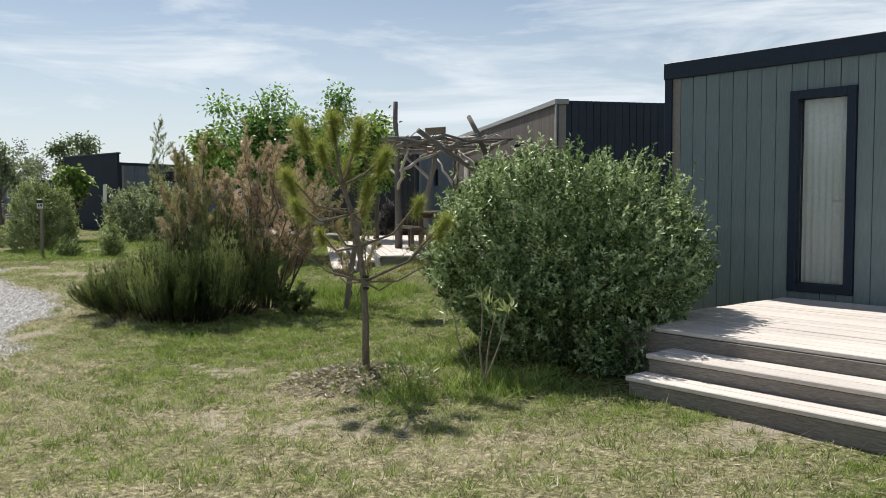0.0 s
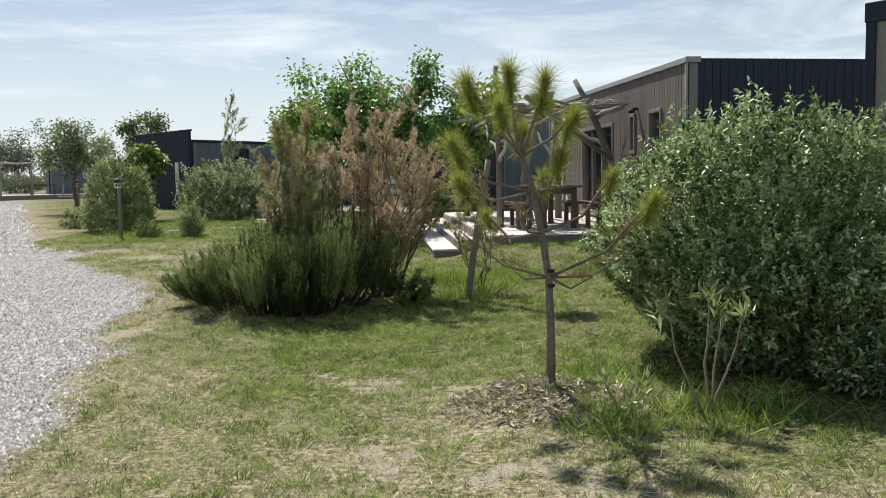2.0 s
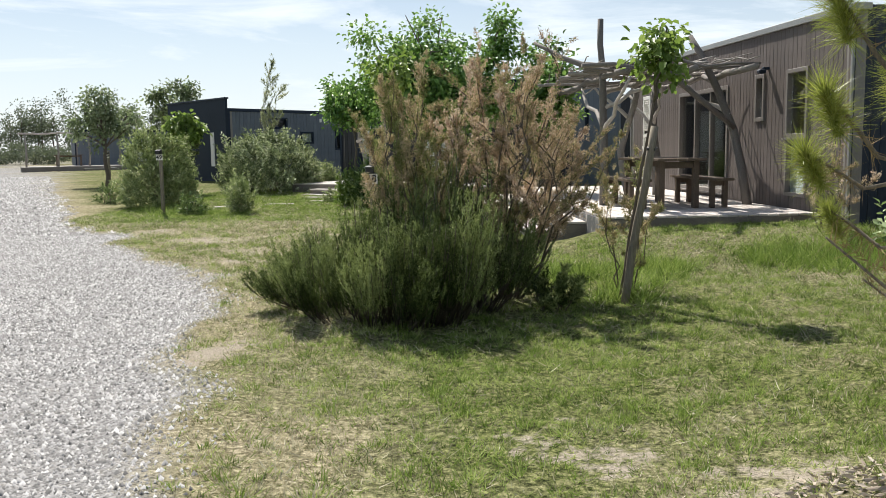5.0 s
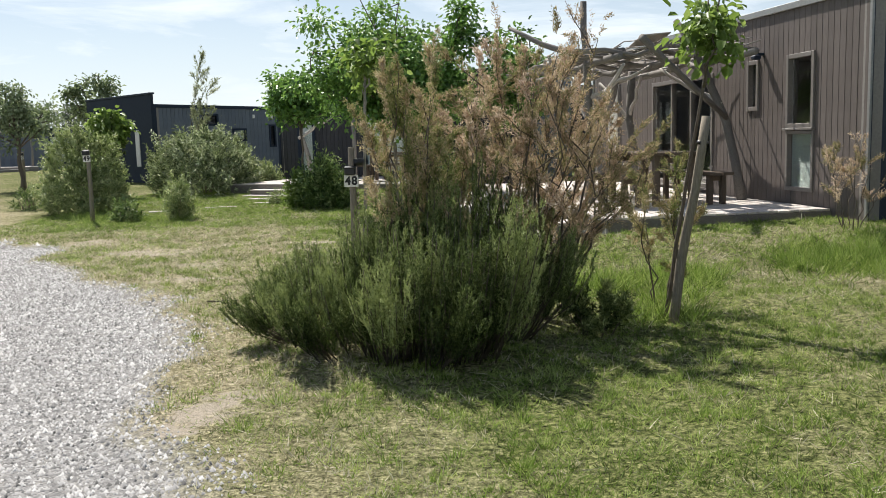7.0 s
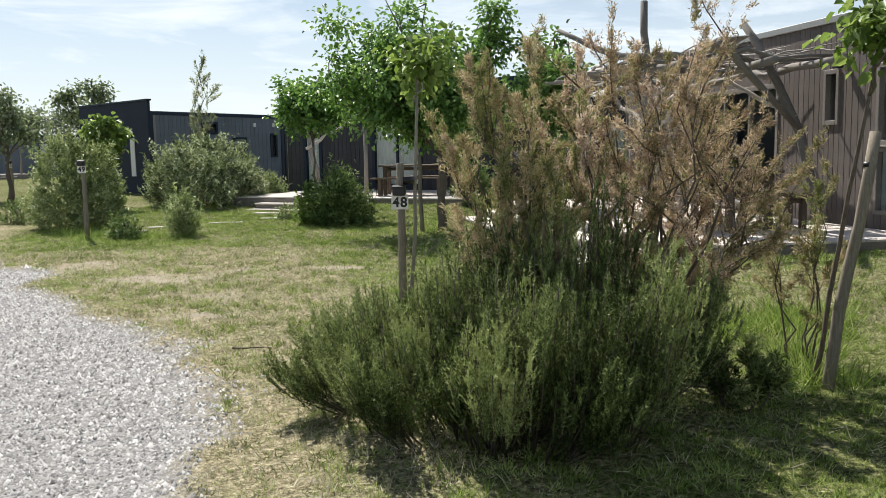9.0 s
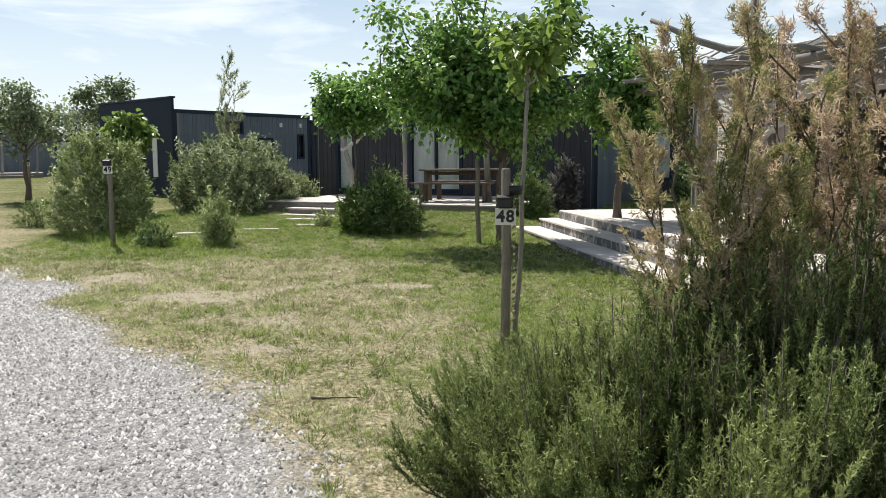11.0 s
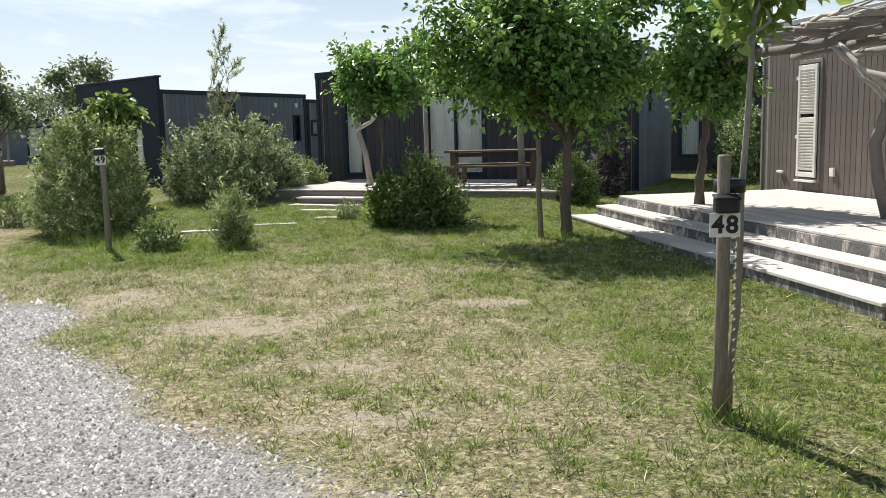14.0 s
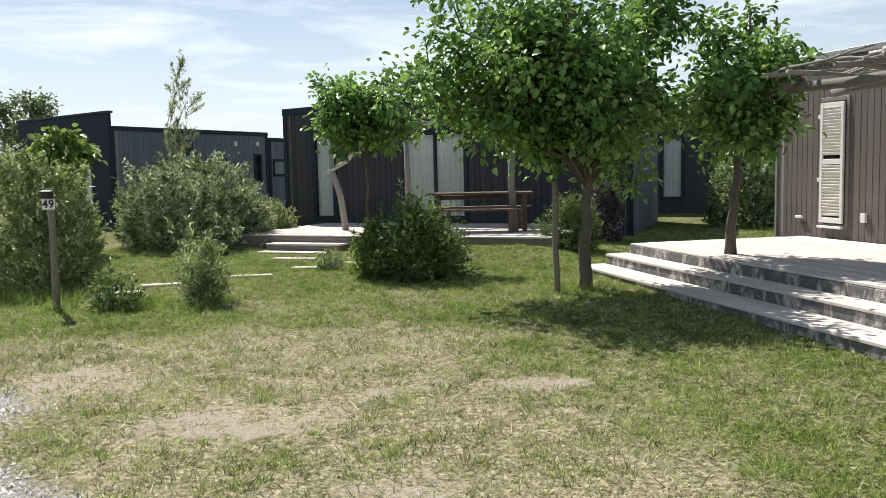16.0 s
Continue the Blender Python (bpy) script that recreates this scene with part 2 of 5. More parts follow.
L_FARTREE = foliage("dull_tree_leaves", [(0.0, (0.08, 0.11, 0.065)), (0.5, (0.20, 0.25, 0.145)), (1.0, (0.38, 0.43, 0.27))], 0.5, 0.36, 0.3)
L_PALE = foliage("pale_sapling_leaves", [(0.0, (0.14, 0.16, 0.09)), (0.5, (0.32, 0.34, 0.21)), (1.0, (0.60, 0.60, 0.42))], 0.6, 0.4, 0.2)
L_BUSH3 = foliage("silvery_shrub_leaves", [(0.0, (0.06, 0.085, 0.035)), (0.5, (0.27, 0.325, 0.16)), (1.0, (0.68, 0.72, 0.48))], 0.5, 0.22, 0.35)
L_PINE = foliage("pine_needles", [(0.0, (0.13, 0.165, 0.03)), (0.6, (0.33, 0.365, 0.075)), (1.0, (0.60, 0.58, 0.20))], 0.4, 0.38)
L_PURPLE = foliage("purple_leaves", [(0.0, (0.03, 0.022, 0.026)), (0.6, (0.10, 0.075, 0.085)), (1.0, (0.38, 0.36, 0.40))], 0.35, 0.1, 0.6)
L_DRYPINE = foliage("brown_needles", [(0.0, (0.16, 0.10, 0.05)), (1.0, (0.34, 0.24, 0.12))], 0.7, 0.2)
# leaf colour lightened and greyed, with the distance haze painted in
L_FAR = foliage("far_woods", [(0.0, (0.085, 0.10, 0.075)), (1.0, (0.20, 0.225, 0.16))], 0.7, 0.2)
L_GRASS = foliage("grass_blades", [(0.0, (0.06, 0.10, 0.018)), (0.5, (0.20, 0.30, 0.06)), (1.0, (0.48, 0.55, 0.19))], 0.6, 0.32, 0.15)
L_STRAW = foliage("dry_blades", [(0.0, (0.21, 0.175, 0.10)), (0.5, (0.46, 0.405, 0.285)), (1.0, (0.74, 0.68, 0.53))], 0.6, 0.25)
L_MULCH = foliage("bark_mulch", [(0.0, (0.20, 0.16, 0.125)), (0.6, (0.46, 0.39, 0.32)), (1.0, (0.72, 0.65, 0.56))], 0.9, 0.0, 0.1)
ms = Mat("gravel_stones", 0.85, spec=0.25)
ms.color(ms.ramp(ms.island(), [(0.0, (0.09, 0.089, 0.088)), (0.35, (0.25, 0.246, 0.243)), (0.8, (0.43, 0.424, 0.42)), (1.0, (0.56, 0.552, 0.545))]))
M_STONE = ms.m

# ---------------- mesh helpers ----------------
rng = np.random.default_rng(7)


def link_mesh(name, mesh, material, parent=None, label=""):
    ob = new(name, mesh)
    if material is not None and not mesh.materials:
        mesh.materials.append(material)
    ob.parent = parent
    if label:
        ob["label"] = label
    return ob


def part(name, bm, material, parent=None, label=""):
    """Links a bmesh as one mesh object."""
    mesh = bpy.data.meshes.new(name)
    bm.to_mesh(mesh)
    bm.free()
    return link_mesh(name, mesh, material, parent, label)


def array_mesh(name, verts, faces, material, parent=None, label="", smooth=False, tone=None):
    """One mesh object from numpy arrays of corners and equal-sided faces."""
    verts, faces = np.asarray(verts, np.float32), np.asarray(faces, np.int32)
    k = faces.shape[1]
    mesh = bpy.data.meshes.new(name)
    mesh.vertices.add(len(verts))
    mesh.vertices.foreach_set("co", verts.ravel())
    mesh.loops.add(faces.size)
    mesh.loops.foreach_set("vertex_index", faces.ravel())
    mesh.polygons.add(len(faces))
    mesh.polygons.foreach_set("loop_start", np.arange(0, faces.size, k, dtype=np.int32))
    if smooth:
        mesh.polygons.foreach_set("use_smooth", np.ones(len(faces), bool))
    mesh.update(calc_edges=True)
    if tone is not None:
        per = len(verts) // len(tone)
        mesh.attributes.new("tone", "FLOAT", "POINT").data.foreach_set("value", np.repeat(tone, per).astype(np.float32))
    return link_mesh(name, mesh, material, parent, label)


BOXES = {}


def box_mesh(name, sx, sy, sz, material, bevel=0.004):
    """A box with its near lower left corner at the origin, edges eased; alike boxes share one mesh."""
    key = (round(sx, 3), round(sy, 3), round(sz, 3), material.name, round(bevel, 4))
    if key not in BOXES:
        bm = bmesh.new()
        bmesh.ops.create_cube(bm, size=1.0)
        for v in bm.verts:
            v.co = Vector(((v.co.x + 0.5) * sx, (v.co.y + 0.5) * sy, (v.co.z + 0.5) * sz))
        if bevel:
            bmesh.ops.bevel(bm, geom=bm.edges[:], offset=min(bevel, 0.3 * min(sx, sy, sz)), segments=1, affect="EDGES")
        mesh = bpy.data.meshes.new(name)
        bm.to_mesh(mesh)
        bm.free()
        mesh.materials.append(material)
        BOXES[key] = mesh
    return BOXES[key]


def box(name, x0, y0, z0, x1, y1, z1, material, parent=None, label="", bevel=0.004, turn=None):
    ob = new(name, box_mesh(name, x1 - x0, y1 - y0, z1 - z0, material, bevel))
    ob.parent = parent
    ob.matrix_basis = Matrix.Translation((x0, y0, z0)) if turn is None else turn @ Matrix.Translation((x0, y0, z0))
    if label:
        ob["label"] = label
    return ob


def empty(name, x, y, z, turn=0.0, **tags):
    ob = new(name)
    ob.empty_display_size = 0.2
    ob.matrix_basis = pose(x, y, z, 0, 0, turn)
    return tagged(ob, **tags)


def tube(points, radii, sides=8, wobble=0.0):
    """Corners and quads of a bent, tapered rod with closed ends."""
    pts = [Vector(p) for p in points]
    verts, faces = [], []
    ref = Vector((0.31, 0.87, 0.38))
    for i, p in enumerate(pts):
        d = (pts[min(i + 1, len(pts) - 1)] - pts[max(i - 1, 0)]).normalized()
        a = d.cross(ref).normalized()
        b = d.cross(a)
        for s in range(sides):
            w = 2 * math.pi * s / sides
            r = radii[i] * (1 + wobble * random.uniform(-1, 1))
            verts.append(p + a * (r * math.cos(w)) + b * (r * math.sin(w)))
    for i in range(len(pts) - 1):
        for s in range(sides):
            t2 = (s + 1) % sides
            faces.append((i * sides + s, i * sides + t2, (i + 1) * sides + t2, (i + 1) * sides + s))
    n = len(verts)
    verts += [pts[0], pts[-1]]
    for s in range(sides):
        t2 = (s + 1) % sides
        faces.append((n, t2, s, s))
        faces.append((n + 1, (len(pts) - 1) * sides + s, (len(pts) - 1) * sides + t2, (len(pts) - 1) * sides + t2))
    return verts, faces


def rods(name, tubes, material, parent=None, label=""):
    """Several bent rods joined into one mesh: a plant's stems, or one post."""
    verts, faces = [], []
    for v, f in tubes:
        n = len(verts)
        verts += [tuple(p) for p in v]
        for q in f:
            q = tuple(n + i for i in q)
            faces.append(q[:3] if q[2] == q[3] else q)
    mesh = bpy.data.meshes.new(name)
    mesh.from_pydata(verts, [], faces)
    mesh.polygons.foreach_set("use_smooth", np.ones(len(mesh.polygons), bool))
    mesh.update()
    return link_mesh(name, mesh, material, parent, label)


def bend(a, b, n=6, amount=0.06):
    """Points from a to b along a slightly crooked line."""
    a, b = Vector(a), Vector(b)
    size = (b - a).length * amount
    out = []
    for i in range(n + 1):
        f = i / n
        p = a.lerp(b, f)
        if 0 < i < n:
            p += Vector((random.uniform(-1, 1), random.uniform(-1, 1), random.uniform(-1, 1))) * size * math.sin(math.pi * f)
        out.append(p)
    return out


def unit(v):
    return v / np.maximum(np.linalg.norm(v, axis=1, keepdims=True), 1e-9)


def leaves(base, way, length, width, fold=0.25, face=None, rounded=False):
    """Folded four-cornered leaves: arrays of foot points and directions; face: the way their upper sides tend to turn."""
    n = len(base)
    way = unit(way)
    ref = unit(rng.normal(size=(n, 3)))
    if face is not None:
        ref = ref * 0.7 + face
    side = unit(np.cross(way, ref))
    up = np.cross(side, way)
    length, width = np.broadcast_to(length, (n,))[:, None], np.broadcast_to(width, (n,))[:, None]
    mid = base + way * length * 0.45
    if rounded:
        lo, hi = base + way * length * 0.2, base + way * length * 0.68
        v = np.stack([base, lo + side * width * 0.42 + up * width * fold, hi + side * width * 0.36 + up * width * fold * 0.8, base + way * length - up * length * 0.18,
                      hi - side * width * 0.36 + up * width * fold * 0.8, lo - side * width * 0.42 + up * width * fold], 1).reshape(-1, 3)
        k = np.arange(n)[:, None] * 6
        return v, np.concatenate([k + [0, 1, 2], k + [0, 2, 3], k + [0, 3, 4], k + [0, 4, 5]], 1).reshape(-1, 3)
    v = np.stack([base, mid + side * width * 0.5 + up * width * fold, base + way * length - up * length * 0.12,
                  mid - side * width * 0.5 + up * width * fold], 1).reshape(-1, 3)
    k = np.arange(n)[:, None] * 4
    return v, np.concatenate([k + [0, 1, 2], k + [0, 2, 3]], 1).reshape(-1, 3)


def blades(base, way, length, width):
    """Single narrow triangles: needles and grass."""
    n = len(base)
    way = unit(way)
    side = unit(np.cross(way, unit(rng.normal(size=(n, 3)))))
    length, width = np.broadcast_to(length, (n,))[:, None], np.broadcast_to(width, (n,))[:, None]
    v = np.stack([base - side * width * 0.5, base + side * width * 0.5, base + way * length], 1).reshape(-1, 3)
    return v, np.arange(n * 3).reshape(-1, 3)


# ---------------- ground ----------------
def lattice(ix, iy, seed):
    h = (ix.astype(np.int64) * 374761393 + iy.astype(np.int64) * 668265263 + seed * 1274126177) & 0x7FFFFFFF
    h = ((h ^ (h >> 13)) * 1274126177) & 0x7FFFFFFF
    return ((h ^ (h >> 16)) & 0xFFFF) / 65535.0


def smooth_noise(x, y, seed=0):
    ix, iy = np.floor(x), np.floor(y)
    fx, fy = x - ix, y - iy
    fx, fy = fx * fx * (3 - 2 * fx), fy * fy * (3 - 2 * fy)
    a, b = lattice(ix, iy, seed), lattice(ix + 1, iy, seed)
    c, d = lattice(ix, iy + 1, seed), lattice(ix + 1, iy + 1, seed)
    return (a * (1 - fx) + b * fx) * (1 - fy) + (c * (1 - fx) + d * fx) * fy


def fbm(x, y, seed=0, octaves=4):
    total, size = 0.0, 0.0
    for o in range(octaves):
        k = 2.0 ** o
        total = total + smooth_noise(x * k, y * k, seed + o) / k
        size += 1 / k
    return total / size


def ramp01(v, a, b):
    f = np.clip((v - a) / (b - a), 0, 1)
    return f * f * (3 - 2 * f)


# edge of the gravel lane: x at each y
EDGE_Y = np.array([-60, -2, 3, 6.15, 7.65, 9.0, 10.4, 11.6, 12.4, 13.2, 14.3, 15.1, 16.2, 17.2, 18.2, 19.3, 22.26, 29.45, 38.6, 60.4, 75, 400])
EDGE_X = np.array([-9, -5.0, -3.9, -3.74, -4.16, -4.75, -5.1, -5.25, -5.6, -6.1, -7.3, -7.8, -8.7, -8.95, -10.2, -10.9, -12.68, -17.05, -22.4, -35.25, -44.0, -240])


def gravel_at(x, y):
    """How far a place lies inside the lane, in metres (wavy edge)."""
    edge = np.interp(y, EDGE_Y, EDGE_X) + (fbm(x * 1.3, y * 1.3, 40) - 0.5) * 0.9
    inner = edge - x
    width = 13.0 - 7.0 * ramp01(y, 18, 45)
    return np.minimum(inner, width - inner)


BARE = [(2.1, 4.9, 0.75, 0.35), (-1.35, 5.6, 0.45, 0.3), (-1.1, 7.0, 0.35, 0.22), (-2.0, 7.45, 0.5, 0.25), (-7.2, 16.5, 0.75, 0.35), (-6.35, 15.4, 0.5, 0.35), (-0.95, 5.3, 0.5, 0.3),
        (-5.3, 17.2, 0.7, 0.22), (-6.0, 14.1, 0.4, 0.25), (-4.6, 9.3, 0.3, 0.6), (-6.2, 13.0, 0.4, 0.3), (-8.6, 17.6, 0.5, 0.5), (-6.3, 17.0, 0.5, 0.2), (-5.6, 11.6, 0.25, 0.5)]


def bare_at(x, y):
    b = np.zeros_like(x)
    for cx, cy, rx, ry in BARE:
        d = np.sqrt(((x - cx) / rx) ** 2 + ((y - cy) / ry) ** 2) + (fbm(x * 2.5, y * 2.5, 11, 5) - 0.5) * 2.6
        b = np.maximum(b, ramp01(1.3 - d, 0, 1.2))
    return b


def dry_at(x, y):
    """Straw-coloured turf: along the lane and where people park, green by the decks and shrubs."""
    inner = gravel_at(x, y)
    d = 0.9 * ramp01(inner, -2.6, -0.1)
    d = np.maximum(d, 0.95 * ramp01(1.25 - np.sqrt(((x + 6.6) / 2.9) ** 2 + ((y - 16.4) / 3.7) ** 2), 0, 0.5))
    d = np.maximum(d, 0.75 * ramp01(1.2 - np.sqrt(((x + 0.7) / 3.4) ** 2 + ((y - 4.4) / 2.6) ** 2), 0, 0.55))
    d = np.maximum(d, 0.6 * ramp01(1.2 - np.sqrt(((x - 1.0) / 2.0) ** 2 + ((y - 13.4) / 1.2) ** 2), 0, 0.5))
    # greener turf before the big shrub; the darker colour also paints its shade
    d = d * (1 - 0.8 * ramp01(1.3 - np.sqrt(((x - 1.0) / 1.4) ** 2 + ((y - 6.0) / 0.9) ** 2), 0, 0.6))
    d = d * (1 - 0.75 * ramp01(y, 18.8, 20.4) * ramp01(-inner, 0.4, 1.4))
    d = d * (1 - 0.85 * ramp01(1.35 - np.sqrt(((x + 2.9) / 2.3) ** 2 + ((y - 18.8) / 4.2) ** 2), 0, 0.5))
    return np.clip(0.9 * d + 0.10 + (fbm(x * 0.8, y * 0.8, 21) - 0.5) * 1.0 + (fbm(x * 3.1, y * 3.1, 25, 3) - 0.5) * 0.7, 0, 1)


def ground_z(x, y):
    x, y = np.asarray(x, float), np.asarray(y, float)
    z = 0.03 + 0.011 * np.clip(y - 10, 0, 26) + 0.09 * ramp01(x, -2.2, 1.2) * ramp01(22 - y, 0, 8)
    z = z + 0.16 * np.exp(-(((x + 0.62) / 0.45) ** 2 + ((y - 6.65) / 0.4) ** 2))
    z = z + 0.14 * ramp01(y, 23.6, 25.6) * ramp01(x + 6.6, 0, 0.9) * ramp01(-2.6 - x, 0, 0.8) * ramp01(27.5 - y, 0, 1)
    z = z + 0.26 * ramp01(y, 12.6, 14.7) * ramp01(x + 2.1, 0, 1.2) * ramp01(16.5 - y, 0, 1.2)
    z = z + (fbm(x * 0.7, y * 0.7, 3) - 0.5) * 0.05 + (fbm(x * 4, y * 4, 5, 2) - 0.5) * 0.018
    return z - 0.03 * ramp01(gravel_at(x, y), -0.2, 0.3)


def gz(x, y):
    return float(ground_z(np.array([x]), np.array([y]))[0])


def spread(lo, hi, step, far, growth):
    a = list(np.arange(lo, hi + step, step))
    grow, s = [], step
    while (grow[-1] if grow else 0) < far:
        s *= growth
        grow.append((grow[-1] if grow else 0) + s)
    return np.array([lo - g for g in reversed(grow)] + a + [hi + g for g in grow])


gx, gy = spread(-12, 6, 0.115, 900, 1.13), spread(2.5, 30, 0.115, 900, 1.13)
GX, GY = np.meshgrid(gx, gy)
gv = np.stack([GX.ravel(), GY.ravel(), ground_z(GX, GY).ravel()], 1)
nx, ny = len(gx), len(gy)
gi = (np.arange(ny - 1)[:, None] * nx + np.arange(nx - 1)[None, :]).ravel()
ground = array_mesh("ground", gv, np.stack([gi, gi + 1, gi + 1 + nx, gi + nx], 1), M_GROUND, smooth=True)
tagged(ground, "patchy green and straw lawn beside a grey gravel lane", "ground", kind="structure")
for key, val in (("gravel", ramp01(gravel_at(GX, GY), -0.25, 0.25)), ("dry", dry_at(GX, GY)), ("bare", bare_at(GX, GY))):
    at = ground.data.attributes.new(key, "FLOAT", "POINT")
    at.data.foreach_set("value", val.ravel().astype(np.float32))

# ---------------- houses ----------------
def cuts(length, openings, step):
    """Board edges along a wall, with the openings' sides among them."""
    xs = {0.0, length}
    for o in openings:
        xs |= {o[0], o[1]}
    xs = sorted(xs)
    out = []
    for a, b in zip(xs, xs[1:]):
        n = max(1, round((b - a) / step))
        out += [(a + (b - a) * i / n, a + (b - a) * (i + 1) / n) for i in range(n)]
    return out


def clad_wall(parent, name, m, length, z0, top_a, top_b, openings, material, step, thick=0.16):
    """A wall along its own x axis: a backing with the openings through it, and boards on its face."""
    wall = new(name)
    wall.parent = parent
    wall.matrix_basis = m
    # backing
    for a, b in cuts(length, openings, 50):
        holes = sorted((o[2], o[3]) for o in openings if o[0] < (a + b) / 2 < o[1])
        ta, tb = (top_a + (top_b - top_a) * v / length for v in (a, b))
        z = z0
        for h0, h1 in holes + [(None, None)]:
            za, zb = (ta, tb) if h0 is None else (h0, h0)
            if min(za, zb) > z + 0.01:
                bm = bmesh.new()
                vs = [bm.verts.new(c) for c in ((a, 0.03, z), (b, 0.03, z), (b, thick, z), (a, thick, z), (a, 0.03, za), (b, 0.03, zb), (b, thick, zb), (a, thick, za))]
                for f in ((0, 3, 2, 1), (4, 5, 6, 7), (0, 1, 5, 4), (1, 2, 6, 5), (2, 3, 7, 6), (3, 0, 4, 7)):
                    bm.faces.new([vs[i] for i in f])
                part("wall_panel", bm, M_INNER, wall)
            z = h1
    # boards
    for a, b in cuts(length, openings, step):
        holes = sorted((o[2], o[3]) for o in openings if o[0] < (a + b) / 2 < o[1])
        t = top_a + (top_b - top_a) * (a + b) / 2 / length
        z = z0
        for h0, h1 in holes + [(t, None)]:
            if h0 > z + 0.02:
                box("plank", a + 0.003, random.uniform(-0.0015, 0.0015), z, b - 0.003, 0.028, h0, material, wall, bevel=0.004)
            z = h1
    return wall


def glazed(parent, x0, x1, z0, z1, frame_mat, kind="window", leafs=1, frame=0.06, sill=False, filling="dark", proud=0.02, label=""):
    """A framed window or glass door in a wall's opening; x along the wall, y inwards."""
    w = new(kind)
    w.parent = parent
    if label:
        w["label"] = label
    f = frame
    box("frame_side", x0, -proud, z0, x0 + f, 0.10, z1, frame_mat, w)
    box("frame_side", x1 - f, -proud, z0, x1, 0.10, z1, frame_mat, w)
    box("frame_head", x0 + f, -proud, z1 - f, x1 - f, 0.10, z1, frame_mat, w)
    box("frame_foot", x0 + f, -proud, z0, x1 - f, 0.10, z0 + f, frame_mat, w)
    n = leafs
    inner = (x1 - x0 - 2 * f) / n
    for i in range(n):
        a = x0 + f + i * inner
        if i:
            box("mullion", a - 0.03, 0.0, z0 + f, a + 0.03, 0.09, z1 - f, frame_mat, w)
        g = box("pane", a + 0.002, 0.045, z0 + f, a + inner - 0.002, 0.051, z1 - f, M_GLASS, w, bevel=0)
        g.visible_shadow = False
        if filling == "curtain":
            bm = bmesh.new()
            k = 24
            rows = [[bm.verts.new((a + inner * s / k, 0.10 + 0.018 * math.sin(s * 1.9) + 0.008 * math.sin(s * 4.3), z)) for s in range(k + 1)] for z in (z0 + f, z1 - f)]
            for s in range(k):
                bm.faces.new((rows[0][s], rows[0][s + 1], rows[1][s + 1], rows[1][s]))
            for fc in bm.faces:
                fc.smooth = True
            part("curtain", bm, M_CURTAIN, w, "white hanging curtain behind the glass")
        elif filling == "panel":
            box("panel", a + 0.01, 0.055, z0 + f, a + inner - 0.01, 0.075, z1 - f, M_BLIND, w)
    if sill:
        box("sill", x0 - 0.03, -0.06, z0 - 0.03, x1 + 0.03, 0.0, z0, frame_mat, w)
    return w


def handle(parent, x, z):
    box("handle", x - 0.06, -0.045, z, x + 0.05, -0.03, z + 0.018, M_STEEL, parent, "steel lever handle")


def closing(parent, length, depth, z0, ta, tb, roof_mat, trim_mat, fascia=0.2, over=0.04, back=0.0):
    """Back, floor, roof and edge boards of a house."""
    bm = bmesh.new()
    hi = lambda x: ta + (tb - ta) * x / length
    vs = [bm.verts.new(c) for c in ((0.17, 0.17, hi(0) - 0.10), (length - 0.17, 0.17, hi(length) - 0.10), (length - 0.17, depth - 0.02, hi(length) - 0.2 - back), (0.17, depth - 0.02, hi(0) - 0.2 - back))]
    lo = [bm.verts.new(v.co - Vector((0, 0, 0.08))) for v in vs]
    bm.faces.new(vs)
    bm.faces.new(lo[::-1])
    for i in range(4):
        bm.faces.new((vs[i], lo[i], lo[(i + 1) % 4], vs[(i + 1) % 4]))
    part("roof", bm, roof_mat, parent)
    box("floor_slab", 0.17, 0.17, z0, length - 0.17, depth - 0.02, z0 + 0.12, M_INNER, parent)
    # sloped edge board along the top of the front
    bm = bmesh.new()
    a, b = -over, length + over
    vs = [bm.verts.new(c) for c in ((a, -over, hi(a) - fascia), (b, -over, hi(b) - fascia), (b, 0.2, hi(b) - fascia), (a, 0.2, hi(a) - fascia),
                                    (a, -over, hi(a) + 0.02), (b, -over, hi(b) + 0.02), (b, 0.2, hi(b) + 0.02), (a, 0.2, hi(a) + 0.02))]
    for f in ((0, 3, 2, 1), (4, 5, 6, 7), (0, 1, 5, 4), (1, 2, 6, 5), (2, 3, 7, 6), (3, 0, 4, 7)):
        bm.faces.new([vs[i] for i in f])
    bmesh.ops.bevel(bm, geom=bm.edges[:], offset=0.006, segments=1, affect="EDGES")
    part("fascia", bm, trim_mat, parent)


